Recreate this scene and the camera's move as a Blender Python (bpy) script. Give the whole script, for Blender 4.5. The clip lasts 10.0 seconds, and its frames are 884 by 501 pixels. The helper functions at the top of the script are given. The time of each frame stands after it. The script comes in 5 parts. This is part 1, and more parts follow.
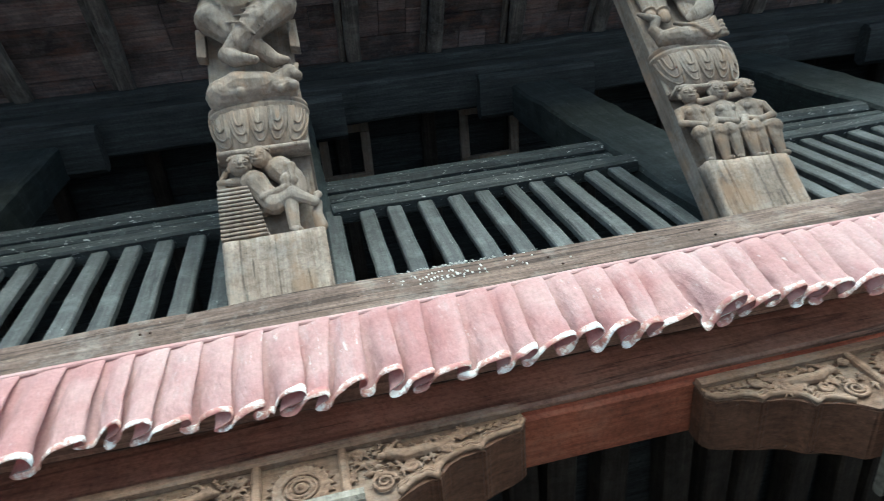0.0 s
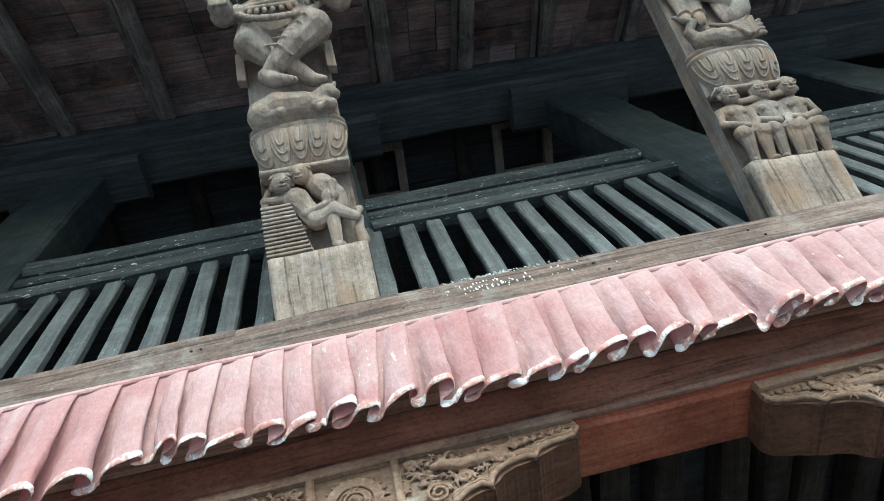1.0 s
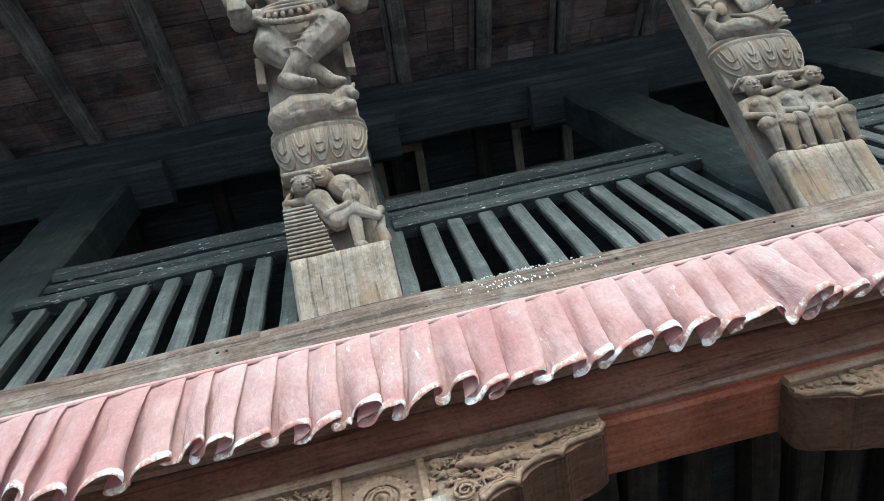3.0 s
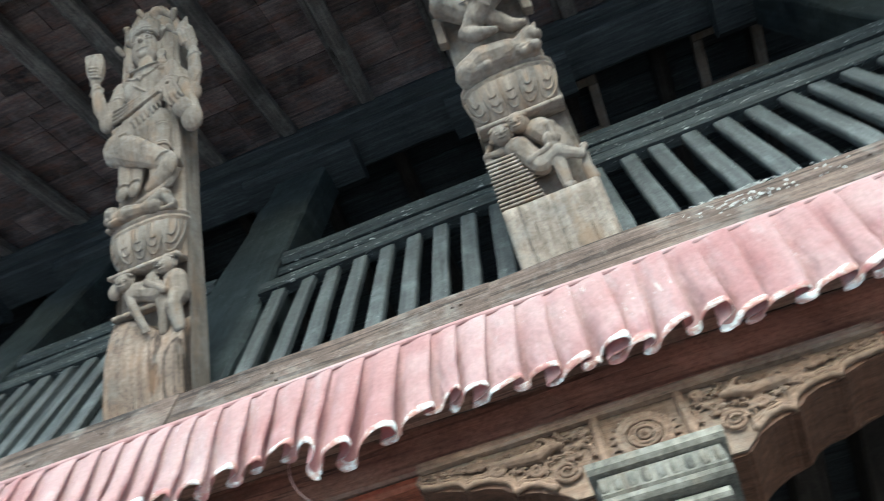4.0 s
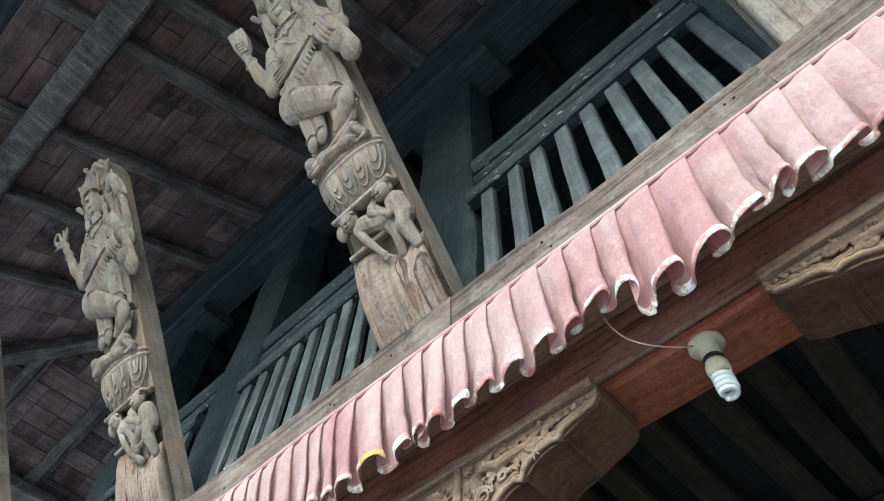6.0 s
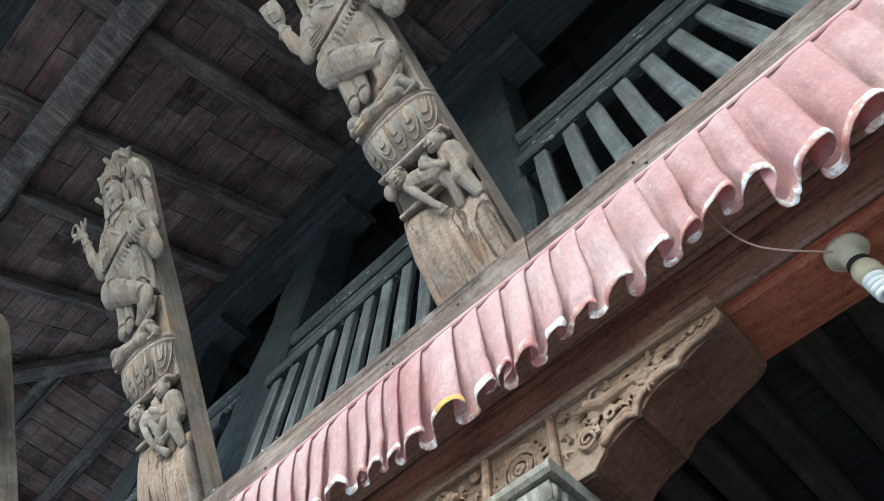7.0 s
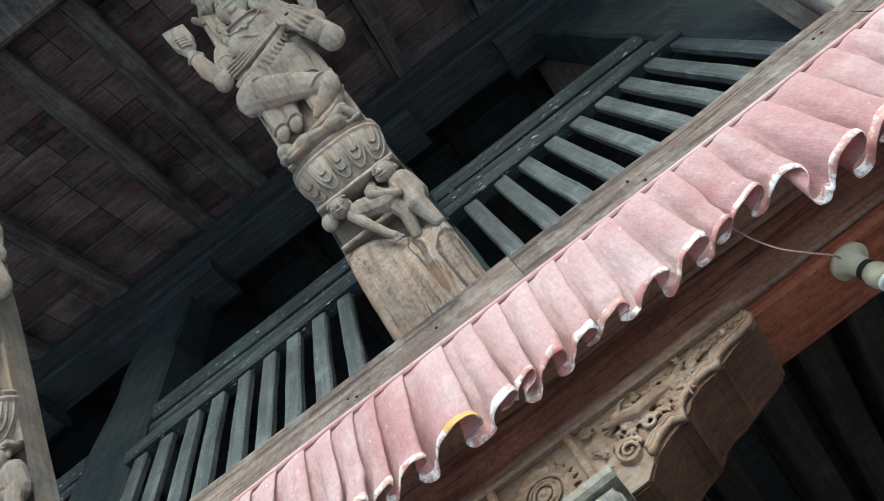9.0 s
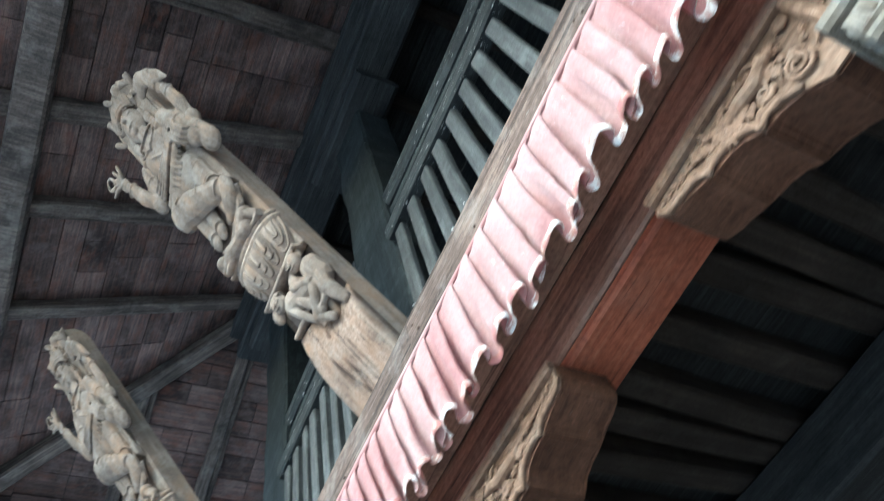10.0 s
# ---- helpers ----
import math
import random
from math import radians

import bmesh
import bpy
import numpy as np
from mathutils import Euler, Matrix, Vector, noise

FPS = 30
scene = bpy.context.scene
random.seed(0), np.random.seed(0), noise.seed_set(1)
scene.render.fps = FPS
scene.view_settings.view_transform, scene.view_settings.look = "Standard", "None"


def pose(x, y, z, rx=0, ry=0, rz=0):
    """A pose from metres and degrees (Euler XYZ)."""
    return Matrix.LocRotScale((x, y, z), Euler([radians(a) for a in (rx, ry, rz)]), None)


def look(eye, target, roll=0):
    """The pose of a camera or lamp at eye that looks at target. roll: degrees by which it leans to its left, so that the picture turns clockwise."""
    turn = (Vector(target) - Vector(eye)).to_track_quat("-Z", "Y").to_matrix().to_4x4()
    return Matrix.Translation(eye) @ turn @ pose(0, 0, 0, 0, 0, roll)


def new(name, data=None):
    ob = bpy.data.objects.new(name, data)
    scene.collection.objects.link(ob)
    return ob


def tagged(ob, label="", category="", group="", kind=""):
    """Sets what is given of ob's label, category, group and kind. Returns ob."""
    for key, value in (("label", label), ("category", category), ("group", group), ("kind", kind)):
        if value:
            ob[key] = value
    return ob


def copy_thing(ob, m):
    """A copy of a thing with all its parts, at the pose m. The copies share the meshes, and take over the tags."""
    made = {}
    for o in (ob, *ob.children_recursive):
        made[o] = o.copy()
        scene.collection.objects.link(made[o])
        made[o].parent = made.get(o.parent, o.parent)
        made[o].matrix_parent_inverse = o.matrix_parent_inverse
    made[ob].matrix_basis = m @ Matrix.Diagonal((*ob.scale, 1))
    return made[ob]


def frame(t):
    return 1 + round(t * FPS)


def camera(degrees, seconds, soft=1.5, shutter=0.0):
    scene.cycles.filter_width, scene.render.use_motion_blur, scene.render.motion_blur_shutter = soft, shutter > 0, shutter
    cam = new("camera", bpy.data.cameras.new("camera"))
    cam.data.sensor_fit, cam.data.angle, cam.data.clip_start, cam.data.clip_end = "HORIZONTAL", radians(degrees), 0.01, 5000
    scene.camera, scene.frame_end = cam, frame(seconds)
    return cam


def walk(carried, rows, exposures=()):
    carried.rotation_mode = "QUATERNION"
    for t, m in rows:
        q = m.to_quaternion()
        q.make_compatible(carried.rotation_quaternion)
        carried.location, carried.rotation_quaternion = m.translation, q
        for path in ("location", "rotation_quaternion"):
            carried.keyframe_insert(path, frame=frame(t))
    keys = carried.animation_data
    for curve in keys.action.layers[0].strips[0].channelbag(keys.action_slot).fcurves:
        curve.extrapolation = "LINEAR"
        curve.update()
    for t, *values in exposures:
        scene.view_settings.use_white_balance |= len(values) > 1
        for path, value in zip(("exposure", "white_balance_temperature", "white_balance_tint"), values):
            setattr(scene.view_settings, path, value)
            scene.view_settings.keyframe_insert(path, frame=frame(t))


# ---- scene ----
cam = camera(66.9, 10.0, soft=0.6, shutter=0.2)

PATH = [
    (0, (0.257, -0.765, 1.568), (0.598, 0.136, 3.321), 331.7),
    (0.5, (0.22, -0.763, 1.572), (0.392, 0.101, 3.368), -23.9),
    (1, (0.231, -0.745, 1.568), (0.486, 0.093, 3.366), -26.8),
    (1.5, (0.231, -0.733, 1.568), (0.454, 0.117, 3.364), -24.8),
    (2, (0.232, -0.733, 1.568), (0.448, 0.105, 3.37), -25.4),
    (3.5, (0.223, -0.744, 1.567), (0.363, 0.079, 3.384), -21.3),
    (4, (0.125, -0.747, 1.583), (-0.209, 0.067, 3.379), -0.3),
    (4.5, (-0.015, -0.751, 1.577), (-0.639, 0.025, 3.312), 10.3),
    (5, (-0.106, -0.752, 1.558), (-0.848, 0.042, 3.237), 11.2),
    (6.5, (-0.334, -0.65, 1.615), (-1.05, 0.04, 3.35), 0.2),
    (7, (-0.528, -0.602, 1.617), (-1.202, 0.044, 3.385), 2.1),
    (7.5, (-0.744, -0.59, 1.663), (-1.12, 0.326, 3.4), -18.0),
    (8, (-0.843, -0.608, 1.688), (-0.925, 0.346, 3.444), -33.6),
    (8.5, (-0.901, -0.625, 1.687), (-0.925, 0.196, 3.511), -36.4),
    (9, (-0.931, -0.641, 1.681), (-0.983, 0.126, 3.528), -33.9),
    (9.5, (-1.046, -0.623, 1.662), (-1.37, 0.146, 3.479), -29.9),
    (10, (-1.267, -0.579, 1.646), (-2.033, 0.156, 3.342), -22.0),
]
walk(cam, [(t, look(eye, target, roll)) for t, eye, target, roll in PATH], exposures=[(0.0, 1.69, 5120, -9), (5.2, 1.76, 5100, -9), (7.5, 1.64, 5150, -6), (8.2, 1.58, 5130, -6), (9.4, 1.68, 5100, -8), (10.0, 2.1, 5050, -7)])

# ---- world, sun, exposure ----
world = bpy.data.worlds.new("world")
scene.world = world
world.use_nodes = True
_nt = world.node_tree
_bg = _nt.nodes["Background"]
_sky = _nt.nodes.new("ShaderNodeTexSky")
_sky.sky_type = "NISHITA"
_sky.sun_disc = False
_sky.sun_elevation = radians(31)
_sky.sun_rotation = radians(169)
_sky.air_density = 1.0
_sky.dust_density = 3.0
_nt.links.new(_sky.outputs[0], _bg.inputs[0])
_bg.inputs[1].default_value = 0.13
sun = new("sun", bpy.data.lights.new("sun", "SUN"))
sun.data.energy = 0.3
sun.data.angle = radians(40)
sun.data.color = (1.0, 0.98, 0.95)
sun.matrix_world = look((1.2, -6.0, 6.2), (0.0, 0.0, 2.6))


# ---- materials ----
def mat_base(name, rough=0.8):
    m = bpy.data.materials.new(name)
    m.use_nodes = True
    nt = m.node_tree
    b = nt.nodes["Principled BSDF"]
    b.inputs["Roughness"].default_value = rough
    b.inputs["Specular IOR Level"].default_value = 0.3
    return m, nt, b


def nd(nt, kind, **sets):
    n = nt.nodes.new(kind)
    for k, v in sets.items():
        n.inputs[k.replace("_", " ")].default_value = v
    return n


def ramp(nt, src, stops):
    r = nt.nodes.new("ShaderNodeValToRGB")
    els = r.color_ramp.elements
    while len(els) < len(stops):
        els.new(0.5)
    for e, (p, c) in zip(els, stops):
        e.position = p
        e.color = (*c, 1) if len(c) == 3 else c
    nt.links.new(src, r.inputs[0])
    return r.outputs[0]


def mixc(nt, fac, a, b, mode="MIX"):
    m = nt.nodes.new("ShaderNodeMix")
    m.data_type = "RGBA"
    m.blend_type = mode
    for sock, val in ((m.inputs[0], fac), (m.inputs[6], a), (m.inputs[7], b)):
        if isinstance(val, (int, float)):
            sock.default_value = val
        elif isinstance(val, tuple):
            sock.default_value = (*val, 1)
        else:
            nt.links.new(val, sock)
    return m.outputs[2]


def coords(nt, scale):
    tc = nt.nodes.new("ShaderNodeTexCoord")
    mp = nt.nodes.new("ShaderNodeMapping")
    mp.inputs["Scale"].default_value = scale
    nt.links.new(tc.outputs["Object"], mp.inputs["Vector"])
    # a shift of its own for each object, so that no two show the same grain
    info = nt.nodes.new("ShaderNodeObjectInfo")
    sh = nt.nodes.new("ShaderNodeVectorMath")
    sh.operation = "SCALE"
    sh.inputs[0].default_value = (7.3, 3.1, 5.7)
    nt.links.new(info.outputs["Random"], sh.inputs["Scale"])
    nt.links.new(sh.outputs[0], mp.inputs["Location"])
    return mp.outputs[0]


def noisetex(nt, vec, scale, detail=6, rough=0.6):
    n = nd(nt, "ShaderNodeTexNoise", Scale=scale, Detail=detail, Roughness=rough)
    nt.links.new(vec, n.inputs["Vector"])
    return n.outputs["Fac"]


def bumped(nt, b, height, strength=0.4, dist=0.004, after=None):
    n = nt.nodes.new("ShaderNodeBump")
    n.inputs["Strength"].default_value = strength
    n.inputs["Distance"].default_value = dist
    nt.links.new(height, n.inputs["Height"])
    if after is not None:
        nt.links.new(after, n.inputs["Normal"])
    nt.links.new(n.outputs[0], b.inputs["Normal"])
    return n.outputs[0]


def wood(name, dark, mid, light, along="x", rough=0.8, dust=None, dust_amt=0.0, crack=0.5, spots=0.0, island=0.25, fibre=0.35, blotch=1.0, stain=None, split=0.0, pits=0.7):
    """Old wood: grain along one axis, cracks, patches, dust and white bird lime."""
    m, nt, b = mat_base(name, rough)
    sc = {"x": (1.2, 22, 22), "y": (22, 1.2, 22), "z": (22, 22, 1.2)}[along]
    v = coords(nt, sc)
    g = noisetex(nt, v, 3.0, 8, 0.65)
    col = ramp(nt, g, [(0.25, dark), (0.5, mid), (0.78, light)])
    v2 = coords(nt, (1, 1, 1))
    patch = noisetex(nt, v2, 4.0, 5, 0.6)
    lo = 0.55 if blotch <= 1 else 0.55 / blotch
    pcol = ramp(nt, patch, [(0.32, (lo, lo * 0.97, lo * 0.94)), (0.68, (1.25, 1.2, 1.15))])
    col = mixc(nt, 0.8, col, pcol, "MULTIPLY")
    geo = nt.nodes.new("ShaderNodeNewGeometry")
    var = ramp(nt, geo.outputs["Random Per Island"], [(0, (1 - island,) * 3), (1, (1 + island,) * 3)])
    col = mixc(nt, 1.0, col, var, "MULTIPLY")
    cr = noisetex(nt, coords(nt, tuple(c * 1.7 for c in sc)), 2.2, 3, 0.5)
    crm = ramp(nt, cr, [(0.30, (0.25, 0.25, 0.25)), (0.36, (1, 1, 1))])
    col = mixc(nt, crack, col, crm, "MULTIPLY")
    fib = noisetex(nt, coords(nt, tuple(c * 5.0 for c in sc)), 3.0, 4, 0.7)
    col = mixc(nt, fibre, col, ramp(nt, fib, [(0.32, (0.55, 0.55, 0.55)), (0.5, (1.0, 1.0, 1.0)), (0.68, (1.4, 1.4, 1.4))]), "MULTIPLY")
    pit = noisetex(nt, v2, 95.0, 5, 0.75)
    col = mixc(nt, pits, col, ramp(nt, pit, [(0.34, (0.5, 0.5, 0.5)), (0.5, (1.0, 1.0, 1.0)), (0.68, (1.35, 1.35, 1.35))]), "MULTIPLY")
    if split:          # long drying cracks that follow the grain
        sp0 = noisetex(nt, coords(nt, tuple(0.5 if c < 5 else 0.42 * c for c in sc)), 1.0, 3, 0.55)
        col = mixc(nt, split, col, ramp(nt, sp0, [(0.47, (1, 1, 1)), (0.494, (0.12, 0.10, 0.09)), (0.506, (0.12, 0.10, 0.09)), (0.518, (1, 1, 1))]), "MULTIPLY")
    if stain:
        sv = noisetex(nt, coords(nt, tuple(2.0 + 0.12 * c for c in sc)), 3.2, 5, 0.65)
        col = mixc(nt, ramp(nt, sv, [(0.5, (0, 0, 0)), (0.66, (stain[1],) * 3)]), col, stain[0])
        dk = noisetex(nt, coords(nt, tuple(1.0 + 0.35 * c for c in sc)), 4.1, 4, 0.6)
        col = mixc(nt, ramp(nt, dk, [(0.62, (0, 0, 0)), (0.7, (0.55,) * 3)]), col, (0.085, 0.06, 0.045))
    if dust:
        fine = noisetex(nt, v2, 9.0, 8, 0.75)
        dm = ramp(nt, fine, [(0.5, (0, 0, 0)), (0.72, (dust_amt,) * 3)])
        col = mixc(nt, dm, col, dust)
    if spots:
        sp = noisetex(nt, coords(nt, tuple(0.5 * c + 6 for c in sc)), 5.5, 5, 0.7)
        t0 = 0.61 if spots > 0.85 else 0.67
        sm = ramp(nt, sp, [(t0, (0, 0, 0)), (t0 + 0.06, (min(1.0, spots),) * 3)])
        col = mixc(nt, sm, col, (0.55, 0.56, 0.54))
    nt.links.new(col, b.inputs["Base Color"])
    n1 = bumped(nt, b, mixc(nt, 0.5, g, crm), 0.6, 0.005)
    bumped(nt, b, fib, 0.35, 0.0015, n1)
    return m


M_STRUT = wood("carved_wood", (0.155, 0.118, 0.09), (0.245, 0.20, 0.165), (0.33, 0.285, 0.24), "y", 0.82, (0.42, 0.395, 0.36), 0.5, 0.3, fibre=0.1, stain=((0.30, 0.19, 0.115), 0.55), pits=0.35)
M_FOOT = wood("foot_wood", (0.12, 0.08, 0.057), (0.225, 0.165, 0.128), (0.32, 0.26, 0.215), "y", 0.85, (0.42, 0.385, 0.34), 0.45, 0.85, fibre=0.45, blotch=1.5, stain=((0.28, 0.165, 0.095), 0.5), split=0.85)
M_FOOT_PALE = wood("pale_foot_wood", (0.14, 0.105, 0.08), (0.245, 0.20, 0.165), (0.34, 0.295, 0.25), "y", 0.85, (0.42, 0.395, 0.36), 0.5, 0.85, fibre=0.4, blotch=1.3, stain=((0.28, 0.18, 0.11), 0.6), split=0.6)
M_LEDGE = wood("ledge_wood", (0.075, 0.052, 0.042), (0.145, 0.104, 0.085), (0.25, 0.195, 0.165), "x", 0.85, (0.36, 0.33, 0.30), 0.5, 0.8, 0.6, fibre=0.5, blotch=1.6, split=0.6)
M_RAIL = wood("rail_wood", (0.018, 0.021, 0.023), (0.038, 0.045, 0.048), (0.08, 0.092, 0.095), "x", 0.6, (0.17, 0.19, 0.19), 0.25, 0.4, 1.0)
M_SLAT = wood("slat_wood", (0.036, 0.040, 0.042), (0.074, 0.081, 0.084), (0.135, 0.146, 0.15), "z", 0.55, (0.28, 0.30, 0.30), 0.4, 0.55, 0.75, fibre=0.45)
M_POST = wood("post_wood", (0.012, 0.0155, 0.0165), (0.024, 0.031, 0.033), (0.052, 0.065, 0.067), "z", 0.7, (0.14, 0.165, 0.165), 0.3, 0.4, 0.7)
M_BEAM = wood("painted_beam", (0.185, 0.108, 0.078), (0.30, 0.185, 0.132), (0.39, 0.265, 0.195), "x", 0.6, (0.44, 0.32, 0.25), 0.35, 0.7, 0.3, fibre=0.22, split=0.5)
M_RED = wood("red_painted_wood", (0.175, 0.05, 0.028), (0.31, 0.10, 0.055), (0.39, 0.16, 0.095), "x", 0.7, (0.36, 0.2, 0.14), 0.3, 0.4, 0.0, fibre=0.15)
# body of the brackets, a darker brown than their front panels
M_UNDER = wood("dark_brown_wood", (0.058, 0.029, 0.018), (0.115, 0.058, 0.036), (0.19, 0.10, 0.064), "x", 0.65, (0.26, 0.16, 0.11), 0.25, 0.3, 0.2, fibre=0.08)
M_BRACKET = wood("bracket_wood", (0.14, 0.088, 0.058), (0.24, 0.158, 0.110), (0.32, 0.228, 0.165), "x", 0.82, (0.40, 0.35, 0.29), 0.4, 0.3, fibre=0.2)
M_PILLAR = wood("pillar_wood", (0.115, 0.106, 0.086), (0.21, 0.197, 0.168), (0.33, 0.315, 0.275), "z", 0.8, (0.46, 0.44, 0.40), 0.4, 0.4, fibre=0.25, blotch=1.6, stain=((0.16, 0.115, 0.075), 0.5))
M_ROOF = wood("roof_board", (0.0575, 0.0483, 0.0483), (0.1323, 0.0978, 0.092), (0.276, 0.184, 0.1587), "x", 0.85, (0.26, 0.215, 0.2), 0.5, 0.3, 0.0, 0.5, 0.2, 3.0, stain=((0.20, 0.085, 0.055), 0.5))
M_RAFTER = wood("rafter_wood", (0.0517, 0.0437, 0.0403), (0.115, 0.0978, 0.0885), (0.2645, 0.23, 0.1955), "y", 0.8, (0.3, 0.28, 0.25), 0.5, 0.4, blotch=2.0)
# joists far darker than bare wood: the dimness under the ceilings is in the colour
M_JOIST = wood("dimmed_joist_wood", (0.013, 0.011, 0.009), (0.030, 0.025, 0.021), (0.07, 0.057, 0.047), "y", 0.85, (0.11, 0.10, 0.085), 0.3, 0.4)
M_DARK = wood("sooty_wood", (0.0156, 0.0169, 0.0182), (0.0338, 0.0377, 0.0403), (0.0715, 0.078, 0.0806), "x", 0.85)


def plaster(name, col):
    m, nt, b = mat_base(name, 0.9)
    v = coords(nt, (1, 1, 1))
    a = noisetex(nt, v, 1.6, 6, 0.6)
    c = ramp(nt, a, [(0.3, tuple(0.65 * k for k in col)), (0.7, col)])
    f = noisetex(nt, v, 30, 6, 0.7)
    c = mixc(nt, 0.5, c, ramp(nt, f, [(0.3, (0.75, 0.75, 0.75)), (0.7, (1.1, 1.1, 1.1))]), "MULTIPLY")
    nt.links.new(c, b.inputs["Base Color"])
    bumped(nt, b, f, 0.4, 0.003)
    return m


M_WALL = plaster("old_plaster", (0.10, 0.085, 0.075))
M_GROUND = plaster("stone_paving", (0.50, 0.49, 0.47))


def fabric():
    m, nt, b = mat_base("pink_cotton", 0.85)
    v = coords(nt, (1, 1, 1))
    a = noisetex(nt, v, 3.0, 6, 0.65)
    c = ramp(nt, a, [(0.25, (0.43, 0.215, 0.212)), (0.52, (0.535, 0.345, 0.335)), (0.8, (0.61, 0.455, 0.44))])
    # sun-faded and dusty streaks that run down the cloth
    d = noisetex(nt, coords(nt, (16, 16, 3.0)), 1.5, 9, 0.78)
    c = mixc(nt, ramp(nt, d, [(0.53, (0, 0, 0)), (0.66, (0.5,) * 3)]), c, (0.60, 0.49, 0.49))
    # squiggles of bird lime, gathered in places
    f = noisetex(nt, coords(nt, (60, 60, 13)), 1.6, 6, 0.7)
    where = noisetex(nt, coords(nt, (3.2, 3.2, 3.2)), 1.4, 3, 0.5)
    wm = ramp(nt, where, [(0.50, (0, 0, 0)), (0.60, (1, 1, 1))])
    lime = mixc(nt, 1.0, ramp(nt, f, [(0.62, (0, 0, 0)), (0.67, (0.8,) * 3)]), wm, "MULTIPLY")
    c = mixc(nt, lime, c, (0.78, 0.75, 0.73))
    st = noisetex(nt, coords(nt, (2.5, 2.5, 2.5)), 2.0, 4, 0.5)
    c = mixc(nt, ramp(nt, st, [(0.38, (0.4,) * 3), (0.5, (0, 0, 0))]), c, (0.36, 0.12, 0.12))
    g = noisetex(nt, v, 120.0, 4, 0.7)
    c = mixc(nt, 0.5, c, ramp(nt, g, [(0.35, (0.78, 0.78, 0.78)), (0.65, (1.15, 1.15, 1.15))]), "MULTIPLY")
    nt.links.new(c, b.inputs["Base Color"])
    w = noisetex(nt, coords(nt, (260, 260, 260)), 2.0, 2, 0.5)
    cr = noisetex(nt, coords(nt, (26, 26, 9)), 1.5, 6, 0.62)
    n1 = bumped(nt, b, w, 0.15, 0.0008)
    bumped(nt, b, cr, 0.6, 0.010, n1)
    b.inputs["Sheen Weight"].default_value = 0.1
    tr = nt.nodes.new("ShaderNodeBsdfTranslucent")
    nt.links.new(mixc(nt, 1.0, c, (1.0, 0.5, 0.45), "MULTIPLY"), tr.inputs[0])
    mx = nt.nodes.new("ShaderNodeMixShader")
    mx.inputs[0].default_value = 0.20
    out = nt.nodes["Material Output"]
    nt.links.new(b.outputs[0], mx.inputs[1])
    nt.links.new(tr.outputs[0], mx.inputs[2])
    nt.links.new(mx.outputs[0], out.inputs[0])
    return m


M_FABRIC = fabric()


def ribbon():
    m, nt, b = mat_base("silver_ribbon_glints", 0.4)
    v = coords(nt, (1, 1, 1))
    a = noisetex(nt, v, 24, 5, 0.75)
    # pale stops paint the ribbon's glints over dull pink, scattered by noise
    c = ramp(nt, a, [(0.40, (0.46, 0.20, 0.19)), (0.47, (0.50, 0.27, 0.22)), (0.52, (0.62, 0.48, 0.44)), (0.57, (0.88, 0.86, 0.84))])
    nt.links.new(c, b.inputs["Base Color"])
    bumped(nt, b, noisetex(nt, v, 160, 3, 0.6), 0.5, 0.002)
    return m


M_RIBBON = ribbon()


def plain(name, col, rough=0.4, dirt=0.25, metal=0.0):
    m, nt, b = mat_base(name, rough)
    v = coords(nt, (1, 1, 1))
    a = noisetex(nt, v, 35, 6, 0.7)
    c = ramp(nt, a, [(0.35, tuple(k * (1 - dirt) for k in col)), (0.6, col)])
    nt.links.new(c, b.inputs["Base Color"])
    b.inputs["Metallic"].default_value = metal
    bumped(nt, b, a, 0.1, 0.001)
    return m


M_CERAMIC = plain("cream_plastic", (0.66, 0.59, 0.42), 0.35)
M_TUBE = plain("white_glass_tube", (0.86, 0.86, 0.84), 0.15, 0.05)
M_BLACK = plain("black_collar", (0.02, 0.02, 0.02), 0.5)
M_WIRE = plain("pink_wire", (0.62, 0.42, 0.38), 0.5)
M_LIME = plain("white_droppings", (0.75, 0.75, 0.72), 0.9)
M_NAIL = plain("rusty_nail", (0.08, 0.05, 0.04), 0.6, 0.4, 0.6)
M_YELLOW = plain("yellow_cloth", (0.58, 0.36, 0.10), 0.85)


# ---- mesh helpers ----
def mesh_of(bm, name, smooth=False):
    bmesh.ops.recalc_face_normals(bm, faces=bm.faces)
    me = bpy.data.meshes.new(name)
    bm.to_mesh(me)
    bm.free()
    if smooth:
        me.polygons.foreach_set("use_smooth", [True] * len(me.polygons))
    return me


def part(name, bm, material, parent=None, label="", smooth=False):
    me = bm if isinstance(bm, bpy.types.Mesh) else mesh_of(bm, name, smooth)
    if not me.materials:
        me.materials.append(material)
    ob = new(name, me)
    if parent:
        ob.parent = parent
    if label:
        ob["label"] = label
    return ob


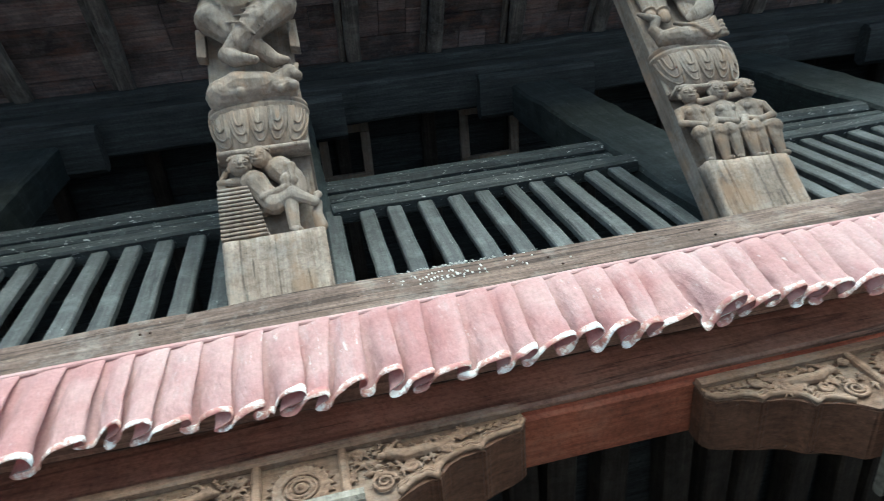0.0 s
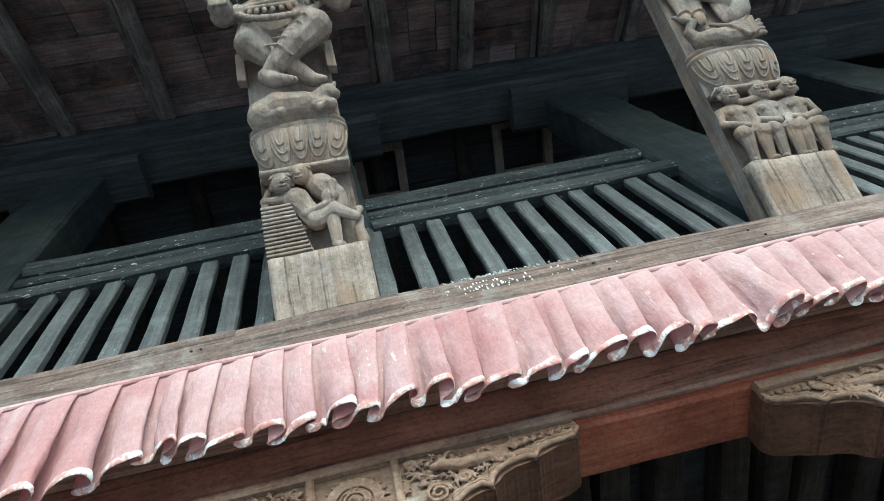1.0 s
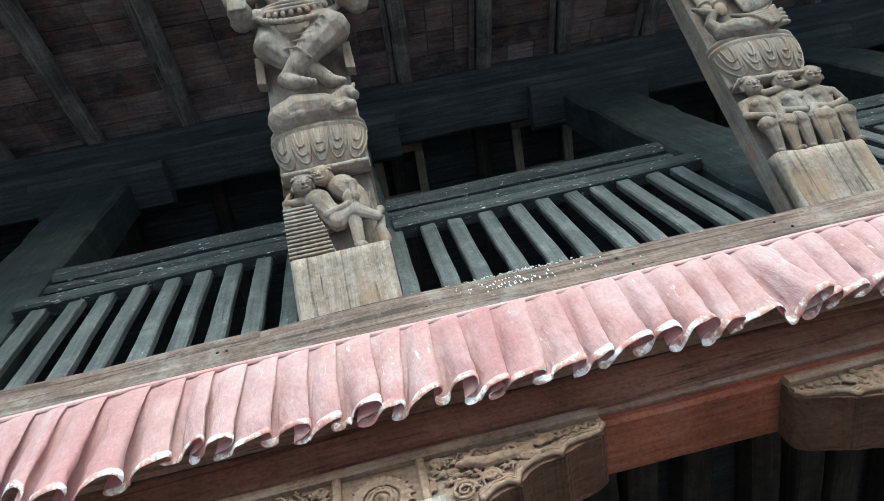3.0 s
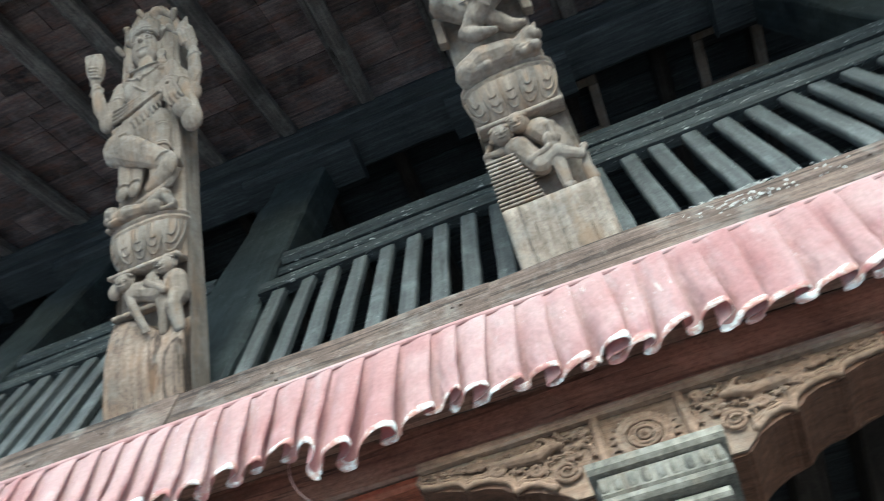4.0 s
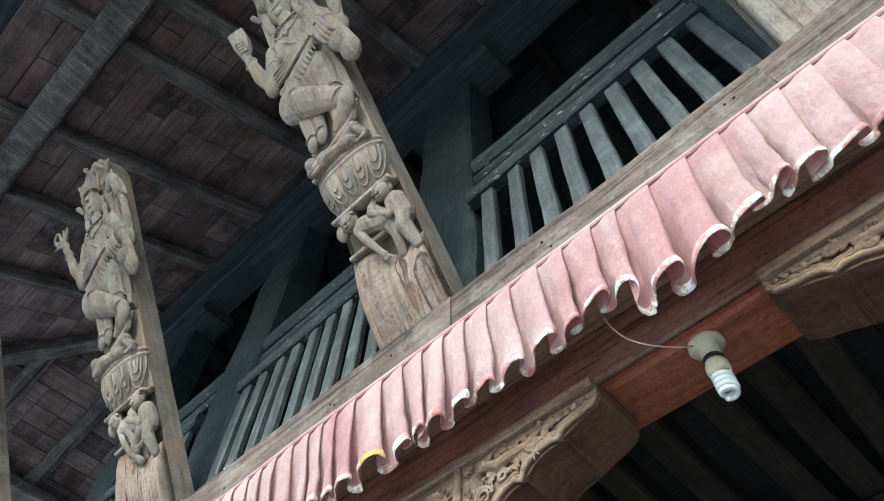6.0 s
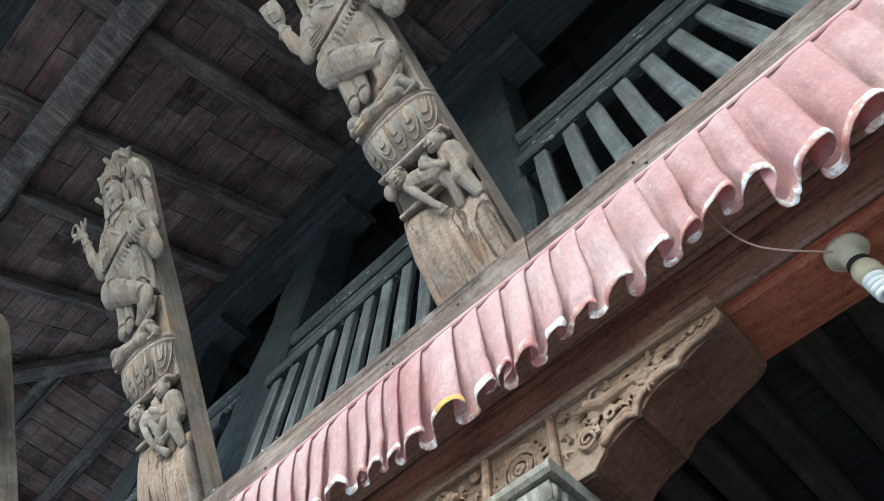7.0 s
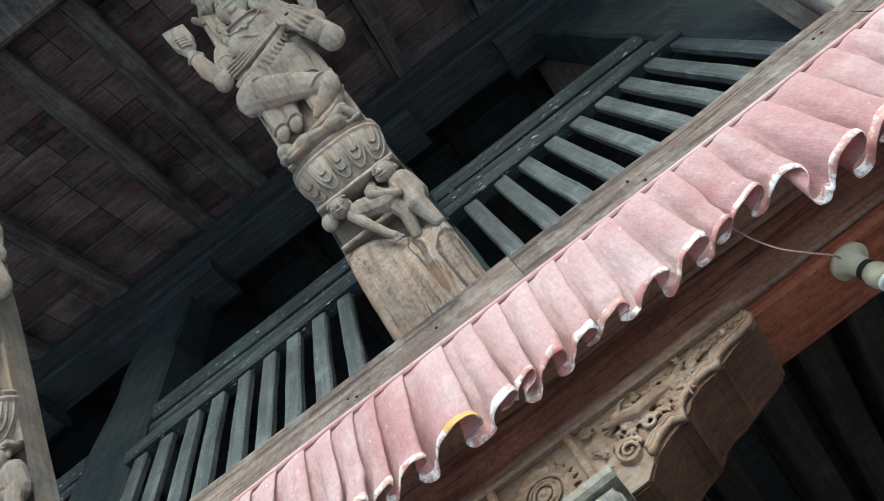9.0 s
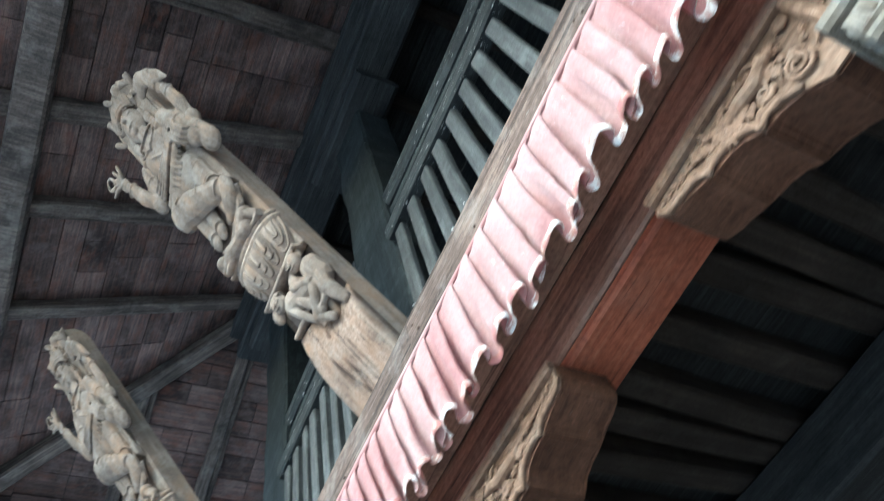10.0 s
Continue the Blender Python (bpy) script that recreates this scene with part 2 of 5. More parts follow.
def add_box(bm, x0, x1, y0, y1, z0, z1, bevel=0.006, wob=0.0, cuts=0, axis=0, seed=0):
    """A beam: bevelled, cut along its length and slightly uneven."""
    lo, hi = [x0, y0, z0], [x1, y1, z1]
    a = axis
    b, c = [i for i in range(3) if i != a]
    n = cuts + 2
    k = min(bevel, 0.3 * (hi[b] - lo[b]), 0.3 * (hi[c] - lo[c]))
    ring = [(lo[b] + k, lo[c]), (hi[b] - k, lo[c]), (hi[b], lo[c] + k), (hi[b], hi[c] - k),
            (hi[b] - k, hi[c]), (lo[b] + k, hi[c]), (lo[b], hi[c] - k), (lo[b], lo[c] + k)]
    rows = []
    for i in range(n):
        t = lo[a] + (hi[a] - lo[a]) * i / (n - 1)
        row = []
        for (pb, pc) in ring:
            p = [0, 0, 0]
            p[a], p[b], p[c] = t, pb, pc
            if wob:
                q = noise.noise_vector(Vector((p[0] * 3 + seed * 9.1, p[1] * 7 + seed * 2.3, p[2] * 7)))
                p = [p[j] + wob * q[j] for j in range(3)]
            row.append(bm.verts.new(p))
        rows.append(row)
    for r0, r1 in zip(rows, rows[1:]):
        for j in range(8):
            bm.faces.new((r0[j], r0[(j + 1) % 8], r1[(j + 1) % 8], r1[j]))
    bm.faces.new(rows[0][::-1])
    bm.faces.new(rows[-1])
    return bm


def box(*a, **k):
    return add_box(bmesh.new(), *a, **k)


def add_prism(bm, outline, lo, hi, axes=(0, 2, 1)):
    """Extrudes an outline (u, v) from lo to hi; axes name where u, v and the depth go."""
    rings = []
    for d in (lo, hi):
        row = []
        for u, v in outline:
            p = [0, 0, 0]
            p[axes[0]], p[axes[1]], p[axes[2]] = u, v, d
            row.append(bm.verts.new(p))
        rings.append(row)
    n = len(outline)
    for i in range(n):
        bm.faces.new((rings[0][i], rings[0][(i + 1) % n], rings[1][(i + 1) % n], rings[1][i]))
    bm.faces.new(rings[0][::-1])
    bm.faces.new(rings[1])
    return bm


def add_lathe(bm, profile, n=24, at=(0, 0, 0)):
    """Turns a profile of (radius, height) about the vertical."""
    rows = []
    for r, z in profile:
        rows.append([bm.verts.new((at[0] + r * math.cos(2 * math.pi * i / n), at[1] + r * math.sin(2 * math.pi * i / n), at[2] + z)) for i in range(n)])
    for a, b in zip(rows, rows[1:]):
        for i in range(n):
            bm.faces.new((a[i], a[(i + 1) % n], b[(i + 1) % n], b[i]))
    bm.faces.new(rows[0])
    bm.faces.new(rows[-1])
    return bm


def add_tube(bm, pts, radii, n=10, flat=1.0, flat_dir=None):
    """A tube along points; a radius for each."""
    pts = [Vector(p) for p in pts]
    if isinstance(radii, (int, float)):
        radii = [radii] * len(pts)
    rows = []
    ref = Vector((0.31, 0.2, 0.93))
    for i, p in enumerate(pts):
        d = (pts[min(i + 1, len(pts) - 1)] - pts[max(i - 1, 0)]).normalized()
        u = d.cross(ref).normalized()
        w = d.cross(u)
        rows.append([bm.verts.new(p + radii[i] * (math.cos(2 * math.pi * k / n) * u + math.sin(2 * math.pi * k / n) * w)) for k in range(n)])
    for a, b in zip(rows, rows[1:]):
        for k in range(n):
            bm.faces.new((a[k], a[(k + 1) % n], b[(k + 1) % n], b[k]))
    bm.faces.new(rows[0])
    bm.faces.new(rows[-1])
    return bm


def add_ball(bm, c, r, seg=14):
    r = (r, r, r) if isinstance(r, (int, float)) else r
    rings = seg * 2 // 3
    rows = []
    for i in range(1, rings):
        a = math.pi * i / rings
        rows.append([bm.verts.new((c[0] + r[0] * math.sin(a) * math.cos(2 * math.pi * k / seg), c[1] + r[1] * math.sin(a) * math.sin(2 * math.pi * k / seg), c[2] + r[2] * math.cos(a))) for k in range(seg)])
    ends = [bm.verts.new((c[0], c[1], c[2] + r[2])), bm.verts.new((c[0], c[1], c[2] - r[2]))]
    for a, b in zip(rows, rows[1:]):
        for k in range(seg):
            bm.faces.new((a[k], b[k], b[(k + 1) % seg], a[(k + 1) % seg]))
    for k in range(seg):
        bm.faces.new((ends[0], rows[0][k], rows[0][(k + 1) % seg]))
        bm.faces.new((ends[1], rows[-1][(k + 1) % seg], rows[-1][k]))
    return bm


def add_limb(bm, pts, radii):
    """A limb with rounded ends: a tube with a ball at each joint."""
    radii = [radii] * len(pts) if isinstance(radii, (int, float)) else radii
    add_tube(bm, pts, radii, 10)
    for p, r in zip(pts, radii):
        add_ball(bm, p, r * 1.01, 10)
    return bm


def add_fat(bm, pts, radii):
    """A limb of a small relief, fuller than its bones."""
    radii = [radii] * len(pts) if isinstance(radii, (int, float)) else radii
    return add_limb(bm, pts, [1.22 * r for r in radii])


def add_head(bm, c, k=1.0, tip=(0.0, 0.0)):
    """A plain head: face, nose, lidded eyes, mouth, ears and a ridged cap of hair."""
    x0, y0, z0 = c
    add_ball(bm, (x0, y0, z0), (0.028 * k, 0.034 * k, 0.029 * k), 18)
    add_ball(bm, (x0, y0 + 0.012 * k, z0 - 0.007 * k), (0.033 * k, 0.030 * k, 0.028 * k), 18)
    add_ball(bm, (x0 + tip[0], y0 - 0.019 * k, z0 + 0.010 * k), (0.018 * k, 0.014 * k, 0.016 * k), 12)
    add_limb(bm, [(x0 + tip[0], y0 + 0.006 * k + tip[1], z0 + 0.028 * k), (x0 + tip[0], y0 - 0.008 * k + tip[1], z0 + 0.034 * k)], [0.0034 * k, 0.0058 * k])
    add_limb(bm, [(x0 - 0.009 * k + tip[0], y0 - 0.018 * k, z0 + 0.026 * k), (x0 + tip[0], y0 - 0.0205 * k, z0 + 0.030 * k), (x0 + 0.009 * k + tip[0], y0 - 0.018 * k, z0 + 0.026 * k)], 0.0030 * k)
    for o in (-1, 1):
        ex = x0 + o * 0.0125 * k + tip[0]
        add_limb(bm, [(ex - 0.008 * k, y0 + 0.001 * k, z0 + 0.024 * k), (ex, y0 + 0.004 * k, z0 + 0.029 * k), (ex + 0.008 * k, y0 + 0.001 * k, z0 + 0.024 * k)], 0.0026 * k)
        add_limb(bm, [(ex - 0.007 * k, y0 - 0.003 * k, z0 + 0.024 * k), (ex, y0 - 0.005 * k, z0 + 0.028 * k), (ex + 0.007 * k, y0 - 0.003 * k, z0 + 0.024 * k)], 0.0022 * k)
        add_ball(bm, (x0 + o * 0.029 * k, y0 - 0.006 * k, z0 - 0.002), (0.006 * k, 0.013 * k, 0.008 * k), 8)
    for i in range(11):
        a = math.pi * (0.02 + 0.96 * i / 10)
        p0 = (x0 + 0.027 * k * math.cos(a), y0 + 0.012 * k + 0.009 * k * math.sin(a), z0 + 0.018 * k)
        p1 = (x0 + 0.031 * k * math.cos(a), y0 + 0.012 * k + 0.024 * k * math.sin(a), z0 + 0.009 * k)
        add_limb(bm, [p0, p1], 0.0028 * k)
    return bm


def fused(bm, name, voxel=0.005, smooth_steps=2, flat=1.0):
    """Grows overlapping shapes together into one carved skin; flat presses a relief towards its ground."""
    me = mesh_of(bm, name)
    ob = new("carving_work", me)
    r = ob.modifiers.new("remesh", "REMESH")
    r.mode = "VOXEL"
    r.voxel_size = voxel
    s = ob.modifiers.new("smooth", "SMOOTH")
    s.iterations = smooth_steps
    s.factor = 0.5
    dg = bpy.context.evaluated_depsgraph_get()
    out = bpy.data.meshes.new_from_object(ob.evaluated_get(dg))
    out.name = name
    bpy.data.objects.remove(ob)
    if flat < 1.0:
        for p in out.vertices:
            p.co.z = -0.055 + (p.co.z + 0.055) * flat
    out.polygons.foreach_set("use_smooth", [True] * len(out.polygons))
    return out


def thing(name, label, category, group="", at=None, kind=""):
    e = new(name)
    if at is not None:
        e.matrix_world = at
    return tagged(e, label, category, group, kind)

# ---- plan, metres: x along the front, y into the building, z up ----
BAY = 1.207
CENTRES = [0.143 + BAY * k for k in (-3, -2, -1, 0)] + [1.465]
X_LO, X_HI = -3.95, 5.6
CORNER = -3.9              # where the two slopes of the eaves meet
H = 3.0                    # height at which the struts are set out
TOP = 2.922                # top of the ledge
LEAN = radians(35)

# ---- large structure ----
g = bmesh.new()
bmesh.ops.create_grid(g, x_segments=4, y_segments=4, size=300)
tagged(part("ground", g, M_GROUND), "pale worn stone paving of the courtyard", "ground", kind="structure")
# unseen dark floor, added to keep ground bounce off the joists
tagged(part("floor_arcade", box(X_LO, X_HI, 0.08, 1.7, 0.0, 0.16, bevel=0.01), M_WALL), "dark unseen floor added under the arcade", "floor", kind="structure")
tagged(part("wall_back", box(X_LO, X_HI, 1.7, 1.95, 0.0, 5.7, bevel=0.01), M_WALL), "dark old plaster wall behind the gallery", "wall", kind="structure")
tagged(part("wall_west", box(X_LO - 0.2, X_LO, 0.3, 1.95, 0.0, 5.7, bevel=0.01), M_WALL), "dark old plaster end wall", "wall", kind="structure")
tagged(part("wall_east", box(X_HI, X_HI + 0.2, -0.02, 1.95, 0.0, 5.7, bevel=0.01), M_WALL), "dark old plaster end wall", "wall", kind="structure")

floor = thing("floor_gallery", "dark plank floor of the upper gallery", "floor", kind="structure")
x = X_LO
rng = random.Random(5)
while x < X_HI - 0.05:
    w = min(rng.uniform(0.16, 0.24), X_HI - x)
    part("plank", box(x + 0.003, x + w - 0.003, 0.33, 1.7, 2.93, 2.965, axis=1), M_DARK, floor)
    x += w

# ledge: planks of weathered wood butted end to end
ledge = thing("ledge_beam", "weathered grey-brown wooden ledge above a pink valance", "beam")
cuts = [X_LO, -3.3, -2.05, -0.868, -0.057, 1.62, 3.3, X_HI]
for i, (a, b) in enumerate(zip(cuts, cuts[1:])):
    part("plank", box(a + 0.0015, b - 0.0015, -0.032 + 0.003 * (i % 2), 0.33, 2.747, TOP - 0.003 * (i % 2), bevel=0.010, wob=0.006, cuts=40, seed=i), M_LEDGE, ledge)

part("soffit_board", box(X_LO, X_HI, -0.022, 0.15, 2.729, 2.7455, bevel=0.003, wob=0.003, cuts=60, seed=6), M_BEAM, ledge, "dark painted board under the ledge")
lintel = thing("lintel_beam", "dark red-brown painted lintel beam with long cracks", "beam")
part("beam", box(X_LO, X_HI, 0.155, 0.31, 2.60, 2.745, bevel=0.006, wob=0.006, cuts=70, seed=3), M_BEAM, lintel)
part("lower_moulding", box(X_LO, X_HI, 0.163, 0.304, 2.573, 2.602, bevel=0.008, wob=0.004, cuts=70, seed=4), M_RED, lintel, "red painted underside of the lintel")

# ceiling joists of the ground floor
joist = thing("ceiling_joist", "rough brown ceiling joist under the gallery floor", "joist", "joists under the gallery")
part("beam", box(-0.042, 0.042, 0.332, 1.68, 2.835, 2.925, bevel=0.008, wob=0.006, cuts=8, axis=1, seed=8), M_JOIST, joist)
k = 0
x = X_LO + 0.1
joist.matrix_world = pose(x, 0, 0)
while x < X_HI - 0.3:
    x += 0.155 + 0.012 * math.sin(k * 2.1)
    k += 1
    copy_thing(joist, pose(x, 0, 0, 0, 0, 2.0 * math.sin(k * 1.7)))
cross = thing("cross_beam", "dark heavy beam under the ceiling joists", "beam")
part("beam", box(X_LO, X_HI, 1.18, 1.38, 2.62, 2.832, bevel=0.012, wob=0.008, cuts=30, seed=12), M_DARK, cross)

# ---- roof over the street ----
SLOPE = math.atan2(0.60, 1.16)


def roof_z(y):
    return 5.47 + (y + 0.0) * math.tan(SLOPE)


tagged(part("wall_plate", box(X_LO, X_HI, 0.0, 0.22, 5.12, 5.30, bevel=0.015, wob=0.012, cuts=50, seed=21), M_DARK), "dark sooty beam carried by the gallery posts", "beam")
tagged(part("wall_plate_upper", box(X_LO, X_HI, -0.06, 0.2, 5.305, 5.42, bevel=0.015, wob=0.012, cuts=50, seed=22), M_DARK), "dark sooty wall plate under the rafters", "beam")
EAVE_Y = -1.24
pz = roof_z(EAVE_Y)
TILT = math.degrees(SLOPE)
SOUTH = pose(0, 0, roof_z(0)) @ pose(0, 0, 0, TILT, 0, 0)
WEST = pose(CORNER, 0, roof_z(0)) @ pose(0, 0, 0, 0, 0, -90) @ pose(0, 0, 0, TILT, 0, 0)
tagged(part("eave_purlin", box(CORNER + EAVE_Y, X_HI, EAVE_Y - 0.09, EAVE_Y + 0.05, pz - 0.16, pz - 0.075, bevel=0.012, wob=0.008, cuts=50, seed=23), M_RAFTER), "grey-brown eave purlin under the ends of the rafters", "beam")
tagged(part("eave_purlin", box(CORNER + EAVE_Y - 0.09, CORNER + EAVE_Y + 0.05, EAVE_Y + 0.06, 3.0, pz - 0.16, pz - 0.075, bevel=0.012, wob=0.008, cuts=30, axis=1, seed=24), M_RAFTER), "grey-brown eave purlin on the side of the roof", "beam")

RAFTERS = [-3.72, -3.12, -2.55, -1.95, -1.59, -1.1, -0.6, -0.05, 0.6, 1.05, 1.53, 2.05, 2.6, 3.1, 3.65, 4.2, 4.75, 5.3]
COS = math.cos(SLOPE)


def rafter_at(m, top, seed):
    r = thing("rafter", "rough rafter with a batten along its side under the eaves", "rafter", "rafters of the eaves")
    part("beam", box(-0.04, 0.04, -1.75, top, -0.075, 0.0, bevel=0.01, wob=0.010, cuts=18, axis=1, seed=seed), M_RAFTER, r)
    # added strip that doubles the rafter's line, in place of its lit edges
    part("batten", box(-0.078, -0.046, -1.75, top - 0.02, -0.03, 0.0, bevel=0.004, wob=0.004, cuts=14, axis=1, seed=seed + 1), M_RAFTER, r)
    r.matrix_world = m


for i, x in enumerate(RAFTERS):
    rafter_at(SOUTH @ pose(x, 0, 0, 0, 0, 1.5 * math.sin(i * 2.3)), 0.32, 31 + i)
for i, y in enumerate((-0.45, 0.08, 0.62, 1.15, 1.7)):
    rafter_at(WEST @ pose(-y, 0, 0, 0, 0, 1.2 * math.sin(i * 1.9)), 0.0 if y > -0.2 else -0.52, 131 + i)
# the hip rafter along the corner
hip = thing("hip_rafter", "long pale hip rafter at the corner of the eaves", "rafter")
part("beam", box(-0.05, 0.05, 0.0, 2.62, -0.115, -0.012, bevel=0.01, wob=0.01, cuts=20, axis=1, seed=33), M_RAFTER, hip)
hip.matrix_world = look((CORNER + 0.1, 0.1, roof_z(0.1)), (CORNER - 1.5, -1.5, roof_z(-1.5))) @ pose(0, 0, 0, -90, 0, 0)


def eave_boards(name, m, lo, hi, stops, seed, keep):
    """Short planks laid across the rafters, on one slope of the roof."""
    bm = bmesh.new()
    rng = random.Random(seed)
    for x0, x1 in zip(stops, stops[1:]):
        s = -1.78
        while s < hi:
            w = rng.uniform(0.11, 0.17)
            n = rng.choice((1, 2, 2, 3))
            for j in range(n):
                a, b = x0 + (x1 - x0) * j / n, x0 + (x1 - x0) * (j + 1) / n
                a, b = keep(a, b, s)
                d = rng.uniform(0, 0.008)
                if b - a > 0.01:
                    add_box(bm, a + 0.002, b - 0.002, s + 0.002, s + w - 0.002, 0.002 + d, 0.022 + d, bevel=0.003)
            s += w
    ob = part(name, bm, M_ROOF)
    ob.matrix_world = m
    tagged(ob, "sooty red-brown boards under the roof", "ceiling", kind="structure")
    return ob


eave_boards("ceiling_eaves", SOUTH, 0, 0.3, [CORNER - 1.7, CORNER - 1.1, CORNER - 0.5] + RAFTERS + [X_HI], 11, lambda a, b, s: (max(a, CORNER + s * COS), b))
eave_boards("ceiling_eaves_west", WEST, 0, 0.02, [-3.0, -2.2, -1.7, -1.15, -0.62, -0.08, 0.45, 1.0, 1.6], 12, lambda a, b, s: (a, min(b, -s * COS)))
T = math.tan(SLOPE)
for name, ring in (("roof", [(X_HI + 0.2, 1.9), (X_HI + 0.2, -1.75), (CORNER - 1.75, -1.75), (CORNER + 1.9, 1.9)]),
                   ("roof_west", [(CORNER - 1.75, 3.2), (CORNER - 1.75, -1.75), (CORNER + 1.9, 1.9), (CORNER + 1.9, 3.2)])):
    bm = bmesh.new()
    vs = []
    for up in (0.045, 0.2):
        vs.append([bm.verts.new((x, y, roof_z(0) + up + T * (y if name == "roof" else x - CORNER))) for x, y in ring])
    for k in range(4):
        bm.faces.new((vs[0][k], vs[0][(k + 1) % 4], vs[1][(k + 1) % 4], vs[1][k]))
    bm.faces.new(vs[0])
    bm.faces.new(vs[1])
    tagged(part(name, bm, M_DARK), "heavy roof above the boarded eaves", "roof", kind="structure")
bm = bmesh.new()
y = 0.22
while y < 1.7:
    add_box(bm, X_LO, X_HI, y + 0.002, y + 0.178, 5.44, 5.47, bevel=0.004)
    y += 0.18
tagged(part("ceiling_gallery", bm, M_DARK), "dark boarded ceiling of the gallery", "ceiling", kind="structure")
gj = thing("gallery_joist", "dark joist under the gallery ceiling", "joist", "joists of the gallery ceiling")
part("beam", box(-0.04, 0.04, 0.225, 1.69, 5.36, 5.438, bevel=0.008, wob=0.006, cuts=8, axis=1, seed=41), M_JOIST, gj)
xs = [-3.7 + 0.52 * k for k in range(18)]
gj.matrix_world = pose(xs[0], 0, 0)
for x in xs[1:]:
    copy_thing(gj, pose(x, 0, 0))
for x0, x1, y0, y1 in ((0.33, 0.62, 0.27, 0.62), (1.16, 1.52, 0.26, 0.62)):
    fr = thing("hatch_frame", "plain brown frame of a hatch in the gallery ceiling", "hatch", "hatches of the gallery ceiling")
    for a, b, c, d in ((x0, x1, y0, y0 + 0.05), (x0, x1, y1 - 0.05, y1), (x0, x0 + 0.05, y0 + 0.051, y1 - 0.051), (x1 - 0.05, x1, y0 + 0.051, y1 - 0.051)):
        part("rail", box(a, b, c, d, 5.318, 5.356, bevel=0.004, wob=0.003), M_STRUT, fr)
tagged(part("ceiling_board", box(0.02, 0.29, 0.26, 0.56, 5.33, 5.352, bevel=0.004), M_STRUT), "pale loose board under the gallery ceiling", "board")

# ---- posts of the gallery ----
post = thing("gallery_post", "dark green-grey timber post with white streaks", "post", "posts of the gallery")
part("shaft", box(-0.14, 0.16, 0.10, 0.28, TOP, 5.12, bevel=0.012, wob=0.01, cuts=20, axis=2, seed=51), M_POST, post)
part("bracket_cap", box(-0.32, 0.34, 0.03, 0.27, 5.03, 5.118, bevel=0.03, wob=0.006, cuts=6, seed=52), M_DARK, post)
POSTS = [0.143 + BAY * -3, -2.33, 0.143 - BAY, 0.143, 1.535, 2.75, 3.96, 5.17]
FIRST = [-3.26, -2.116, -0.824, 0.305, 1.76, 2.97, 4.18]
post.matrix_world = pose(POSTS[0], 0, 0)
for c in POSTS[1:]:
    copy_thing(post, pose(c, 0, 0))

# ---- balustrades between the posts ----
slat_me = mesh_of(box(-0.026, 0.026, 0.085, 0.112, TOP, 3.64, bevel=0.005, wob=0.004, cuts=6, axis=2, seed=61), "slat")
slat_me.materials.append(M_SLAT)
rng = random.Random(3)
for i, (p, q) in enumerate(zip(POSTS, POSTS[1:])):
    a, b = p + 0.16, q - 0.14
    r = thing("balustrade", "dark grey slatted balustrade streaked with bird lime", "balustrade", "balustrades of the gallery")
    o = part("lower_rail", box(0.0, b - a, 0.068, 0.125, -0.034, 0.034, bevel=0.008, wob=0.005, cuts=24, seed=70 + i), M_RAIL, r)
    o.matrix_world = pose(a, 0, 3.628, 0, -2.0, 0)
    part("middle_rail", box(a, b, 0.115, 0.165, 3.815, 3.868, bevel=0.010, wob=0.004, cuts=24, seed=80 + i), M_RAIL, r)
    part("top_rail", box(a, b, 0.10, 0.165, 3.90, 3.985, bevel=0.02, wob=0.005, cuts=24, seed=90 + i), M_RAIL, r)
    x = FIRST[i]
    while x < b - 0.02:
        o = part("slat", slat_me, M_SLAT, r)
        o.matrix_world = pose(x, 0, 3.3, 0, rng.uniform(-0.7, 0.7), rng.uniform(-4, 4)) @ pose(0, 0, -3.3)
        x += 0.1

# ---- carved roof struts: local x across, y up along the strut, z out of its face ----
STRUT_W = 0.126
DEEP = (H - TOP) / math.cos(LEAN)     # length of the foot below the setting-out height


def strut_pose(c, out=0.0):
    s, k = math.sin(LEAN), math.cos(LEAN)
    m = Matrix(((1, 0, 0, 0), (0, -s, -k, 0), (0, k, -s, 0), (0, 0, 0, 1)))
    return Matrix.Translation((c, 0, H)) @ m @ Matrix.Translation((0, 0, out))


def plank_mesh(seed):
    """The back of the strut, cut level at the bottom, slightly uneven."""
    t = math.tan(LEAN)
    bm = bmesh.new()
    n = 140
    rows = []
    for i in range(n + 1):
        f = i / n
        row = []
        for (u, d) in ((-STRUT_W, -0.126), (STRUT_W, -0.126), (STRUT_W, -0.05), (STRUT_W - 0.006, -0.044), (-STRUT_W + 0.006, -0.044), (-STRUT_W, -0.05)):
            s0 = d * t - DEEP
            y = s0 + (1.63 - s0) * f
            cut = 0.020 if 0.17 < y < 0.43 else 0.0     # ground of the lower relief
            q = noise.noise_vector(Vector((u * 8 + seed * 5.3, y * 4, d * 9)))
            narrow = 1.0 - 0.55 * max(0.0, (y - 1.48) / 0.15) ** 1.6
            row.append(bm.verts.new((u * narrow + 0.004 * q[0] * (i > 0), y, d + 0.004 * q[2] - (cut if abs(u) < 0.122 and d > -0.1 else 0))))
        rows.append(row)
    for a, b in zip(rows, rows[1:]):
        for k in range(6):
            bm.faces.new((a[k], a[(k + 1) % 6], b[(k + 1) % 6], b[k]))
    bm.faces.new(rows[0])
    bm.faces.new(rows[-1])
    return bm


